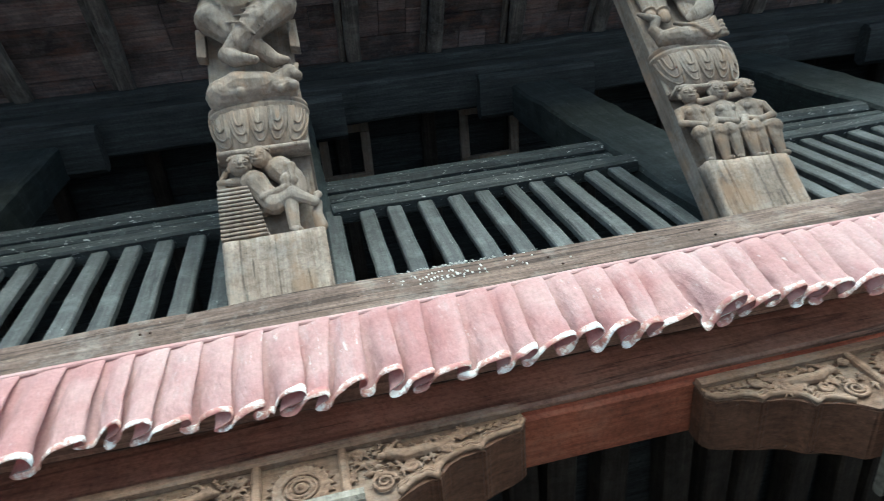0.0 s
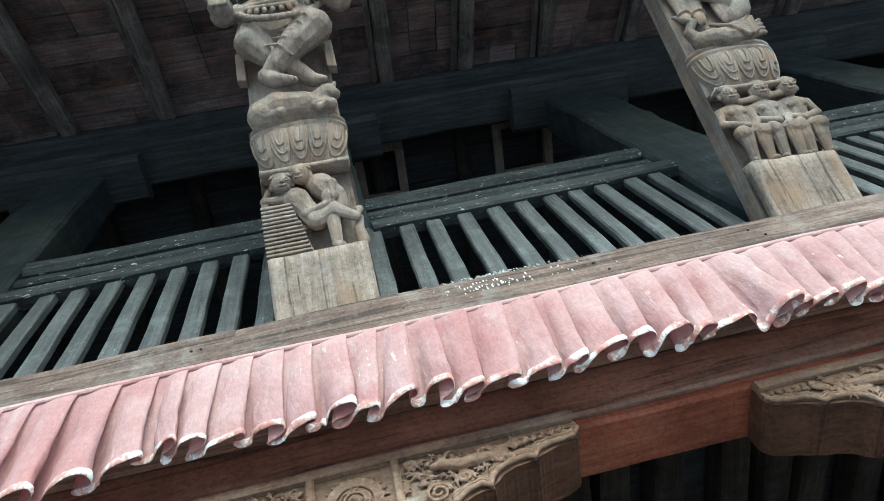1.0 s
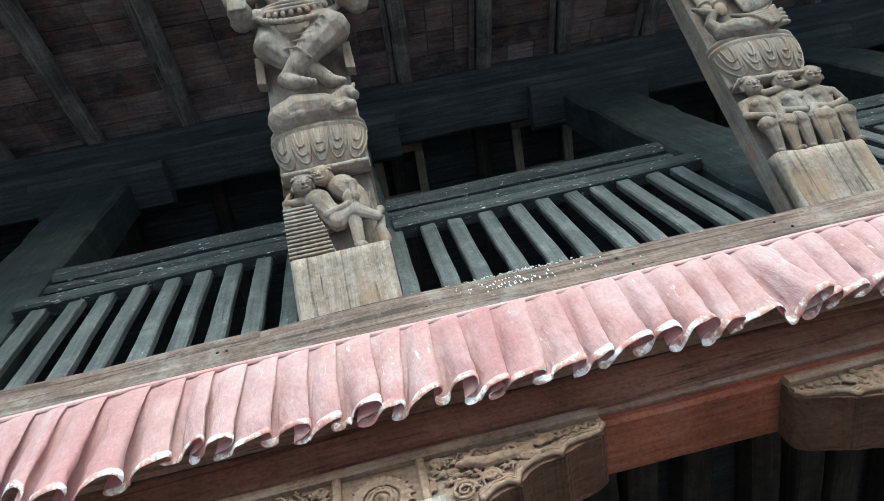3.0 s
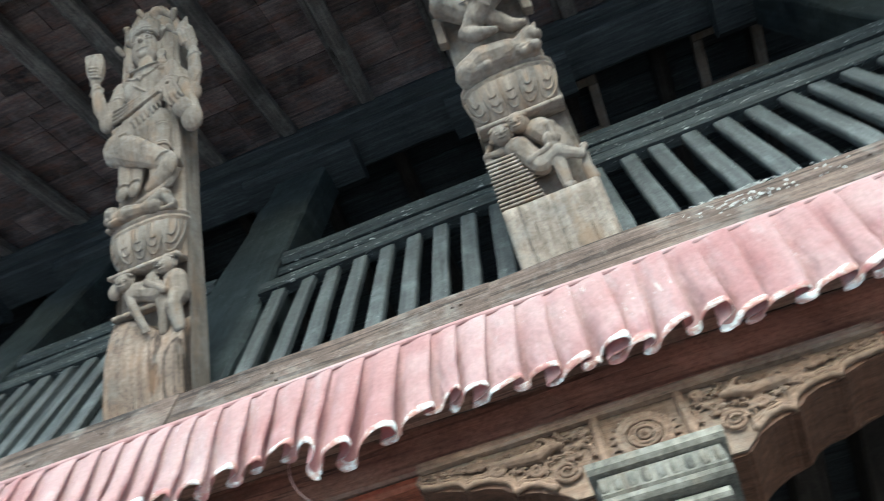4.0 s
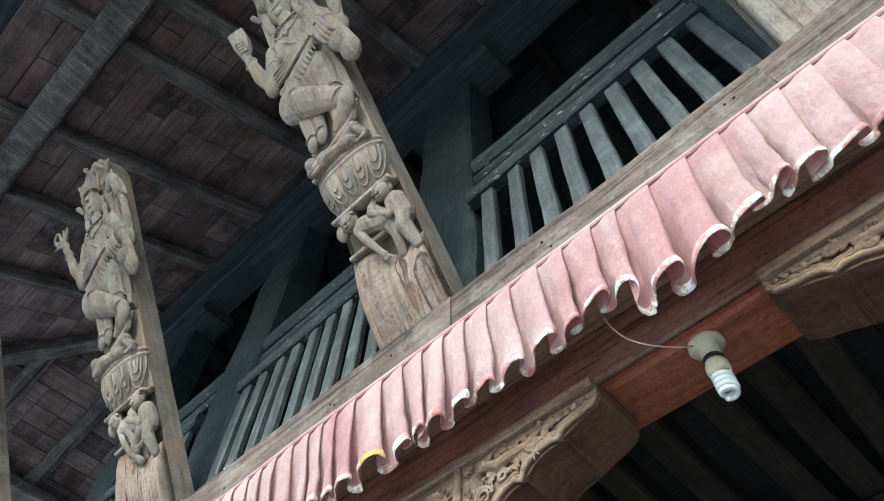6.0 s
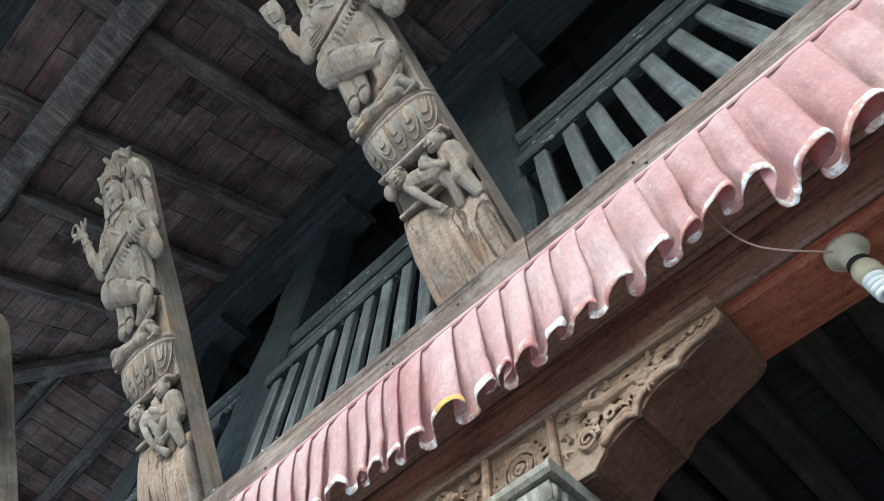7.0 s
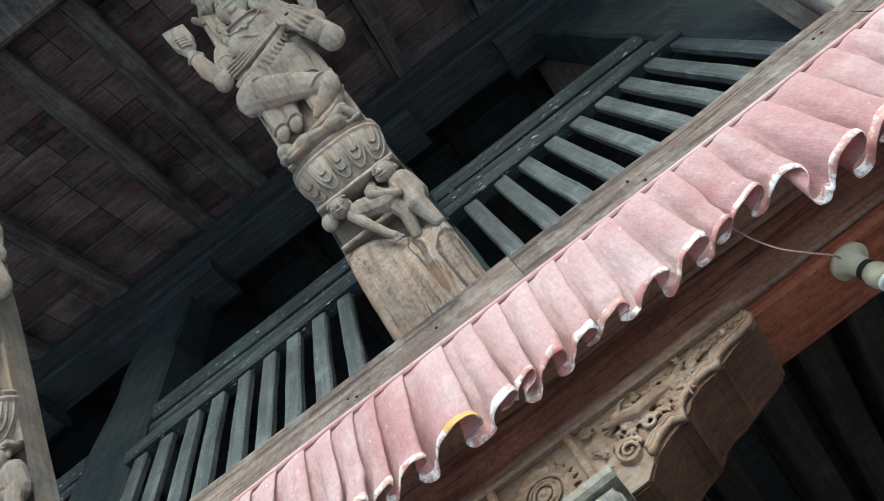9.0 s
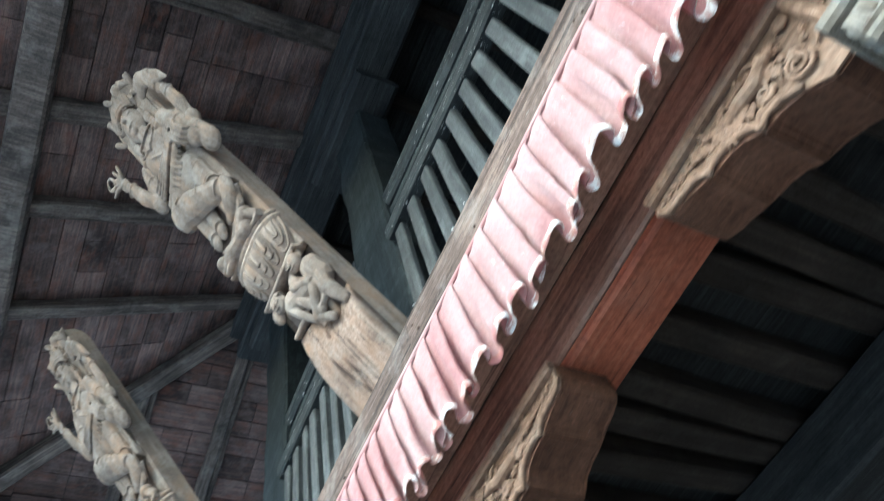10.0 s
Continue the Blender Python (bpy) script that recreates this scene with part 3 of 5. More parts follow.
def foot_block(heights, seed):
    """The plain foot of the strut; heights is its rough top edge from side to side."""
    bm = bmesh.new()
    t = math.tan(LEAN)
    n = 28
    rough = max(heights) > 0.2
    front, back = [], []
    for i in range(n + 1):
        f = i / n
        u = -STRUT_W + 2 * STRUT_W * f
        g = f * (len(heights) - 1)
        k = min(int(g), len(heights) - 2)
        top = heights[k] + (heights[k + 1] - heights[k]) * (g - k)
        for lst, d in ((front, 0.0), (back, -0.052)):
            col = []
            for j in range(9):
                lo = d * t - DEEP
                y = lo + (top - lo + (0.012 if d < 0 else 0)) * j / 8
                q = noise.noise_vector(Vector((u * 14 + seed * 3.1, y * 9, d * 5)))
                col.append(bm.verts.new((u, y, d + 0.006 * q[2] * (1 if d == 0 else 0) - (0.034 * max(0.0, (j - 5) / 3) ** 1.5 if rough and d == 0 else 0) - (0.006 if i in (0, n) and d == 0 else 0))))
            lst.append(col)
    for lst in (front, back):
        for a, b in zip(lst, lst[1:]):
            for j in range(8):
                bm.faces.new((a[j], b[j], b[j + 1], a[j + 1]))
    for i in range(n):
        bm.faces.new((front[i][8], front[i + 1][8], back[i + 1][8], back[i][8]))
        bm.faces.new((front[i][0], front[i + 1][0], back[i + 1][0], back[i][0]))
    for i in (0, n):
        for j in range(8):
            bm.faces.new((front[i][j], front[i][j + 1], back[i][j + 1], back[i][j]))
    return bm


LOTUS = [(0.436, 0.094, 0.040), (0.448, 0.102, 0.052), (0.466, 0.113, 0.066), (0.49, 0.123, 0.077), (0.52, 0.130, 0.085), (0.548, 0.134, 0.088), (0.560, 0.134, 0.088),
         (0.564, 0.140, 0.095), (0.573, 0.140, 0.095), (0.577, 0.133, 0.086), (0.582, 0.133, 0.086), (0.585, 0.138, 0.093), (0.595, 0.138, 0.093), (0.599, 0.126, 0.078)]


def lotus_at(f, y, lift=0.0):
    """A point of the bowl: f runs from side to side, y up the strut."""
    k = next((i for i in range(len(LOTUS) - 2) if y < LOTUS[i + 1][0]), len(LOTUS) - 2)
    a, b = LOTUS[k], LOTUS[k + 1]
    g = (y - a[0]) / (b[0] - a[0])
    w, d = a[1] + (b[1] - a[1]) * g, a[2] + (b[2] - a[2]) * g
    swell = 0.009 * abs(math.cos(math.pi * f / 0.4)) * max(0.0, min(1.0, (0.566 - y) / 0.03))
    r = max(0.0, 1.0 - abs(f) ** 3.0) ** 0.5
    return (f * (w + lift), y, -0.05 + (0.68 * d + swell + lift) * r)


def lotus_bowl():
    """A swelling half-round pedestal with a plain shelf below and a double rim above."""
    bm = bmesh.new()
    n = 60
    rows = []
    for y, w, d in LOTUS:
        rows.append([bm.verts.new(lotus_at(-math.cos(math.pi * i / n), y)) for i in range(n + 1)])
    for a, b in zip(rows, rows[1:]):
        for i in range(n):
            bm.faces.new((a[i], a[i + 1], b[i + 1], b[i]))
    bm.faces.new(rows[0])
    bm.faces.new(rows[-1])
    add_box(bm, -STRUT_W + 0.008, STRUT_W - 0.004, 0.420, 0.434, -0.055, 0.000, bevel=0.003)
    return bm


def petal_mesh(fc):
    """A lotus petal on the bowl: nested rounded loops, the inner one curled."""
    bm = bmesh.new()
    for k, rad, drop in ((1.0, 0.0042, 0.104), (0.70, 0.0040, 0.082), (0.40, 0.0038, 0.056)):
        pts = []
        for i in range(15):
            a = math.pi * i / 14
            f = max(-0.985, min(0.985, fc - 0.185 * k * math.copysign(abs(math.cos(a)) ** 0.75, math.cos(a))))
            pts.append(lotus_at(f, 0.556 - drop * math.sin(a) ** 0.8, 0.0015))
        add_tube(bm, pts, rad, 7)
    return bm


def seated(bm, u, y, side=1, lean=0.0, k=1.0):
    """A small seated shape: head, broad shoulders, waist, arms across, knees forward."""
    d = -0.016
    add_head(bm, (u, y, 0.004), k)
    hip = (u + lean, y - 0.142 * k, d - 0.004)
    add_limb(bm, [(u, y - 0.025 * k, d), (u, y - 0.05 * k, d)], [0.014 * k, 0.02 * k])
    add_limb(bm, [(u - 0.028 * k, y - 0.052 * k, d), (u, y - 0.05 * k, d + 0.004), (u + 0.028 * k, y - 0.052 * k, d)], [0.018 * k, 0.024 * k, 0.018 * k])
    add_limb(bm, [(u, y - 0.065 * k, d), (u + 0.4 * lean, y - 0.09 * k, d), (u + 0.8 * lean, y - 0.115 * k, d), hip], [0.036 * k, 0.031 * k, 0.028 * k, 0.037 * k])
    for o in (-1, 1):
        add_ball(bm, (u + 0.017 * o * k, y - 0.068 * k, d + 0.024), (0.014 * k, 0.013 * k, 0.012 * k), 10)
    add_limb(bm, [(u - 0.042 * k, y - 0.055 * k, d), (u - 0.05 * k, y - 0.10 * k, d + 0.008), (u + 0.008 * side, y - 0.125 * k, d + 0.034)], [0.016 * k, 0.0135 * k, 0.010 * k])
    add_limb(bm, [(u + 0.042 * k, y - 0.055 * k, d), (u + 0.052 * k, y - 0.10 * k, d + 0.010), (u + 0.03 * side, y - 0.135 * k, d + 0.034)], [0.016 * k, 0.0135 * k, 0.010 * k])
    for o in (-1, 1):
        add_limb(bm, [(hip[0] + 0.018 * o, hip[1], d), (hip[0] + 0.030 * o * k, hip[1] - 0.012, d + 0.034), (hip[0] + 0.024 * o, 0.5 * hip[1] + 0.09, d + 0.026), (hip[0] + 0.024 * o, 0.166, d + 0.014)], [0.027 * k, 0.026 * k, 0.021 * k, 0.014 * k])
        add_limb(bm, [(hip[0] + 0.024 * o, 0.163, d + 0.014), (hip[0] + 0.032 * o, 0.160, d + 0.034)], [0.012 * k, 0.009 * k])
    return bm


def relief_bed():
    """A pair resting on a couch with a striped side."""
    bm = bmesh.new()
    d = -0.012
    add_head(bm, (-0.066, 0.388, 0.004), 0.98, (0.005, 0.0))
    add_fat(bm, [(-0.055, 0.365, d), (-0.035, 0.335, d), (-0.015, 0.30, d), (0.01, 0.262, d)], [0.012, 0.031, 0.025, 0.028])
    add_fat(bm, [(-0.075, 0.345, d), (-0.118, 0.352, d - 0.01), (-0.105, 0.385, d - 0.02)], [0.013, 0.011, 0.009])
    add_fat(bm, [(-0.02, 0.33, d), (-0.012, 0.276, 0.01), (0.045, 0.292, 0.018)], [0.013, 0.011, 0.009])
    add_head(bm, (-0.012, 0.405, 0.006), 0.95, (-0.006, 0.0))
    add_fat(bm, [(0.0, 0.392, d), (0.035, 0.372, d - 0.006), (0.062, 0.335, d - 0.01), (0.068, 0.29, d - 0.012)], [0.014, 0.031, 0.028, 0.028])
    add_fat(bm, [(0.03, 0.378, 0), (0.065, 0.36, 0.01), (0.06, 0.312, 0.016)], [0.013, 0.012, 0.009])
    add_fat(bm, [(0.018, 0.262, d), (0.055, 0.318, 0.004), (0.052, 0.235, 0.002), (0.052, 0.172, 0.0), (0.06, 0.160, 0.012)], [0.022, 0.021, 0.015, 0.012, 0.011])
    add_fat(bm, [(0.01, 0.262, d), (0.06, 0.272, 0.012), (0.11, 0.243, 0.004), (0.122, 0.262, 0.002)], [0.02, 0.018, 0.012, 0.010])
    add_fat(bm, [(0.085, 0.285, -0.03), (0.096, 0.33, -0.03)], [0.012, 0.008])
    add_fat(bm, [(0.118, 0.18, -0.03), (0.112, 0.215, -0.02), (0.122, 0.25, -0.026)], [0.014, 0.012, 0.007])
    bmt = [(-0.128, 0.345), (-0.07, 0.318), (-0.035, 0.25), (0.0, 0.262), (0.004, 0.252), (-0.03, 0.236), (-0.005, 0.158), (-0.128, 0.158)]
    add_prism(bm, bmt, -0.05, -0.014, (0, 1, 2))
    return bm


def stripes():
    """Thin mouldings across the side of the couch."""
    bm = bmesh.new()
    for i in range(13):
        y = 0.162 + i * 0.0122
        right = -0.012 - 0.20 * max(0.0, (y - 0.16)) * (1.0 if y < 0.25 else 1.25)
        add_box(bm, -0.127, right, y, y + 0.0080, -0.02, -0.004, bevel=0.0018)
    return bm


def relief_recline(flip=False):
    """One shape reclining on a low slab with another seated at its side."""
    bm = bmesh.new()
    d = -0.010
    add_head(bm, (-0.066, 0.396, 0.006), 0.98)
    add_ball(bm, (-0.108, 0.388, -0.012), (0.024, 0.03, 0.022))
    add_fat(bm, [(-0.052, 0.377, d), (-0.025, 0.352, d), (0.012, 0.342, d), (0.045, 0.328, d)], [0.013, 0.030, 0.026, 0.030])
    add_fat(bm, [(-0.05, 0.352, 0.004), (-0.03, 0.30, 0.014), (0.0, 0.235, 0.014), (0.012, 0.218, 0.016)], [0.013, 0.011, 0.009, 0.0085])
    for o in (-0.006, 0.004, 0.013):
        add_fat(bm, [(0.008, 0.222, 0.016), (0.012 + o, 0.203, 0.018)], [0.005, 0.004])
    add_fat(bm, [(0.045, 0.33, d), (0.022, 0.382, -0.004), (0.03, 0.41, -0.02)], [0.023, 0.016, 0.012])
    add_fat(bm, [(0.05, 0.32, d), (0.062, 0.262, -0.01), (0.052, 0.20, -0.02)], [0.022, 0.016, 0.012])
    add_head(bm, (0.082, 0.404, 0.004), 0.96, (-0.012, -0.002))
    add_fat(bm, [(0.088, 0.385, d), (0.098, 0.352, d - 0.006), (0.105, 0.30, d - 0.012)], [0.013, 0.030, 0.030])
    add_fat(bm, [(0.082, 0.36, 0), (0.075, 0.318, 0.016), (0.028, 0.352, 0.02), (0.018, 0.362, 0.02)], [0.013, 0.011, 0.0095, 0.010])
    add_fat(bm, [(0.105, 0.30, d), (0.098, 0.262, 0.004), (0.112, 0.19, -0.006)], [0.024, 0.022, 0.014])
    add_box(bm, -0.118, 0.06, 0.288, 0.303, -0.05, -0.004, bevel=0.005)
    if flip:
        add_fat(bm, [(0.07, 0.30, 0.006), (0.01, 0.235, 0.016), (0.05, 0.19, 0.01)], [0.018, 0.015, 0.012])
        add_fat(bm, [(0.0, 0.33, 0.0), (0.04, 0.235, 0.014), (0.105, 0.262, 0.0)], [0.017, 0.014, 0.011])
    return bm


def relief_three():
    bm = bmesh.new()
    seated(bm, -0.086, 0.405, 1, 0.012, 0.98)
    seated(bm, 0.012, 0.41, 1, 0.004, 1.0)
    seated(bm, 0.100, 0.41, -1, -0.004, 1.0)
    add_limb(bm, [(0.0, 0.385, 0.0), (-0.06, 0.378, 0.0)], [0.012, 0.010])
    add_limb(bm, [(0.03, 0.388, 0.0), (0.085, 0.395, 0.0)], [0.012, 0.010])
    return bm


def bull():
    bm = bmesh.new()
    add_fat(bm, [(-0.082, 0.622, -0.004), (-0.04, 0.636, 0.0), (0.03, 0.63, 0.0), (0.085, 0.622, -0.006)], [0.042, 0.045, 0.040, 0.031])
    add_fat(bm, [(0.07, 0.64, 0.0), (0.104, 0.668, 0.004), (0.122, 0.652, 0.014)], [0.028, 0.024, 0.014])
    add_fat(bm, [(0.10, 0.685, 0.0), (0.088, 0.705, 0.0)], [0.010, 0.005])
    add_fat(bm, [(0.118, 0.686, 0.0), (0.128, 0.708, 0.0)], [0.009, 0.005])
    add_fat(bm, [(-0.075, 0.612, 0.022), (-0.035, 0.60, 0.03), (-0.08, 0.596, 0.03)], [0.022, 0.014, 0.010])
    add_fat(bm, [(0.06, 0.612, 0.02), (0.11, 0.606, 0.026), (0.075, 0.596, 0.03)], [0.016, 0.013, 0.010])
    return bm


def goose():
    bm = bmesh.new()
    add_limb(bm, [(-0.09, 0.618, 0.0), (-0.03, 0.615, 0.004), (0.05, 0.62, 0.0)], [0.030, 0.036, 0.030])
    add_limb(bm, [(-0.095, 0.62, 0.0), (-0.115, 0.66, 0.0), (-0.098, 0.695, 0.006), (-0.122, 0.705, 0.012), (-0.15, 0.722, 0.012)], [0.024, 0.017, 0.018, 0.012, 0.006])
    for i in range(6):
        pts = [(-0.05 + 0.014 * i, 0.664 - 0.004 * i, 0.02), (0.0 + 0.008 * i, 0.637 - 0.008 * i, 0.034), (0.06, 0.655 - 0.010 * i, 0.026), (0.095, 0.69 - 0.011 * i, 0.012)]
        add_limb(bm, pts, [0.006, 0.008, 0.008, 0.006])
    for i in range(4):
        add_limb(bm, [(0.07, 0.62 + 0.012 * i, 0.0), (0.125, 0.632 + 0.018 * i, -0.004)], [0.012, 0.008])
    return bm


def prone():
    """A shape lying along the pedestal with a cloth over it."""
    bm = bmesh.new()
    add_ball(bm, (-0.104, 0.655, 0.002), (0.026, 0.028, 0.024))
    add_ball(bm, (-0.112, 0.632, 0.0), (0.022, 0.018, 0.02))
    add_fat(bm, [(-0.085, 0.63, 0.0), (-0.045, 0.625, 0.004), (0.01, 0.622, 0.0), (0.055, 0.615, 0.0)], [0.02, 0.028, 0.022, 0.026])
    add_fat(bm, [(0.04, 0.62, 0.004), (0.085, 0.652, 0.0), (0.11, 0.612, -0.006)], [0.024, 0.02, 0.014])
    add_fat(bm, [(-0.08, 0.622, 0.012), (-0.05, 0.606, 0.02), (-0.095, 0.602, 0.02)], [0.013, 0.011, 0.010])
    add_box(bm, -0.122, 0.122, 0.588, 0.604, -0.05, 0.012, bevel=0.006)
    return bm


def arc(c, ru, ry, a0, a1, d0, n=14, bulge=0.0):
    out = []
    for i in range(n + 1):
        f = i / n
        a = a0 + (a1 - a0) * f
        out.append((c[0] + ru * math.cos(a), c[1] + ry * math.sin(a), d0 + bulge * math.sin(math.pi * f)))
    return out


def torso(bm, armed=True):
    """Trunk, head, tall crown, necklaces and four arms of the large figure."""
    add_limb(bm, [(-0.01, 0.93, 0.0), (-0.006, 0.985, 0.004), (0.004, 1.06, 0.002), (0.0, 1.15, 0.006), (0.0, 1.215, 0.0), (-0.004, 1.29, 0.0)], [0.082, 0.084, 0.062, 0.078, 0.07, 0.03])
    add_ball(bm, (-0.045, 1.175, 0.045), (0.036, 0.036, 0.028))
    add_ball(bm, (0.042, 1.175, 0.045), (0.036, 0.036, 0.028))
    add_ball(bm, (-0.005, 1.385, 0.004), (0.046, 0.062, 0.048), 18)
    add_ball(bm, (-0.005, 1.378, 0.05), (0.010, 0.020, 0.011), 8)
    add_ball(bm, (-0.005, 1.348, 0.034), (0.018, 0.015, 0.012), 8)
    for o in (-1, 1):
        add_ball(bm, (-0.005 + 0.05 * o, 1.375, 0.0), (0.013, 0.024, 0.013), 8)
        add_ball(bm, (-0.005 + 0.056 * o, 1.335, 0.004), (0.015, 0.018, 0.013), 8)
    # crown of leaves
    add_limb(bm, [(-0.005, 1.43, -0.004), (-0.005, 1.50, -0.01), (-0.005, 1.57, -0.02)], [0.052, 0.04, 0.014])
    for i in range(7):
        a = math.pi * (i + 0.5) / 7
        add_limb(bm, [(-0.005 - 0.05 * math.cos(a), 1.438, 0.006 + 0.03 * math.sin(a)), (-0.005 - 0.062 * math.cos(a), 1.485, 0.01 + 0.034 * math.sin(a))], [0.013, 0.005])
    # necklaces and the swag at the hips
    for (ry, r) in ((0.055, 0.005), (0.085, 0.0048)):
        add_limb(bm, arc((-0.002, 1.265), 0.062, ry, math.pi, 2 * math.pi, 0.03, 12, 0.045), r)
    for (ry, dz) in ((0.045, 0.0), (0.07, 0.006), (0.095, 0.012)):
        add_limb(bm, arc((-0.004, 1.06), 0.092, ry, math.pi * 1.02, math.pi * 1.98, 0.02, 12, 0.062 + dz), 0.0085)
    for i in range(13):
        a = math.pi * (1.04 + 0.92 * i / 12)
        f = math.sin(math.pi * i / 12)
        add_ball(bm, (-0.004 + 0.094 * math.cos(a), 1.058 + 0.115 * math.sin(a), 0.02 + 0.078 * f), (0.008, 0.013, 0.009), 8)
    return bm


def hand(bm, p, up=1.0):
    add_ball(bm, p, (0.02, 0.024, 0.016), 10)
    for o in (-0.015, -0.005, 0.005, 0.015):
        add_limb(bm, [(p[0] + o, p[1] + 0.012 * up, p[2]), (p[0] + 1.5 * o, p[1] + 0.04 * up, p[2] + 0.004)], [0.0062, 0.0045])
    return bm


def arms(bm, shell=True):
    add_limb(bm, [(-0.075, 1.225, 0.0), (-0.125, 1.155, 0.02), (-0.158, 1.10, 0.05), (-0.185, 1.18, 0.075), (-0.19, 1.26, 0.08)], [0.033, 0.030, 0.029, 0.026, 0.021])
    if shell:
        add_limb(bm, [(-0.18, 1.285, 0.085), (-0.2, 1.33, 0.09), (-0.197, 1.385, 0.09)], [0.022, 0.042, 0.012])
    else:
        hand(bm, (-0.192, 1.29, 0.085))
        add_limb(bm, arc((-0.205, 1.345), 0.032, 0.032, 0, 2 * math.pi, 0.085, 14), 0.006)
    add_limb(bm, [(0.075, 1.225, 0.0), (0.125, 1.15, 0.01), (0.165, 1.06, 0.03), (0.172, 0.99, 0.055), (0.135, 0.995, 0.095), (0.10, 1.02, 0.115)], [0.034, 0.031, 0.032, 0.034, 0.028, 0.022])
    add_limb(bm, arc((0.105, 1.04), 0.034, 0.026, 0, 2 * math.pi, 0.118, 12), 0.010)
    add_ball(bm, (0.105, 1.03, 0.112), (0.03, 0.028, 0.02), 12)
    for o in range(4):
        add_limb(bm, [(0.09 + 0.014 * o, 1.02, 0.135), (0.098 + 0.014 * o, 0.985, 0.13)], [0.007, 0.005])
    add_limb(bm, [(0.08, 1.235, -0.01), (0.148, 1.215, 0.01), (0.165, 1.19, 0.03), (0.178, 1.27, 0.05), (0.165, 1.35, 0.045)], [0.031, 0.027, 0.026, 0.024, 0.019])
    hand(bm, (0.16, 1.385, 0.045))
    add_limb(bm, [(0.11, 1.425, 0.05), (0.16, 1.405, 0.06), (0.215, 1.385, 0.06), (0.245, 1.36, 0.06)], [0.012, 0.018, 0.014, 0.004])
    add_limb(bm, [(-0.07, 1.24, -0.01), (-0.125, 1.29, -0.01), (-0.13, 1.37, 0.0)], [0.03, 0.024, 0.018])
    for (c, r) in (((-0.176, 1.16, 0.07), 0.031), ((0.158, 1.09, 0.025), 0.036), ((-0.10, 1.19, 0.01), 0.034)):
        add_limb(bm, [(c[0] - r, c[1], c[2]), (c[0] - 0.6 * r, c[1] - 0.004, c[2] + 0.8 * r), (c[0] + 0.6 * r, c[1] - 0.004, c[2] + 0.8 * r), (c[0] + r, c[1], c[2])], 0.005)
    return bm


def pressed(p):
    """A point of a figure in the round, pressed towards its ground; front parts come to stand higher."""
    sink = 0.54 * (p[2] + 0.055)
    return Vector((p[0], p[1] + 1.1 * sink, p[2] - sink))


def press_new(bm, n):
    for v in list(bm.verts)[n:]:
        v.co = pressed(v.co)
    return bm


def limb(bm, pts, radii):
    """Thin strands keep their full roundness on the pressed bodies."""
    radii = [radii] * len(pts) if isinstance(radii, (int, float)) else radii
    if max(radii) < 0.0125:
        return add_limb(bm, [pressed(p) for p in pts], radii)
    n = len(bm.verts)
    return press_new(add_limb(bm, pts, radii), n)


def ball(bm, c, r, seg=14):
    if max(r) < 0.0125:
        return add_ball(bm, pressed(c), r, seg)
    n = len(bm.verts)
    return press_new(add_ball(bm, c, r, seg), n)


def prism(bm, outline, lo, hi, axes):
    n = len(bm.verts)
    return press_new(add_prism(bm, outline, lo, hi, axes), n)


def bangle(bm, c, r, d=0.8, t=0.0045):
    """Half a ring round the front of a limb."""
    return limb(bm, [(c[0] + r * math.cos(a), c[1] + 0.15 * r * math.sin(2 * a), c[2] + d * r * math.sin(a)) for a in [math.pi * i / 8 for i in range(9)]], t)


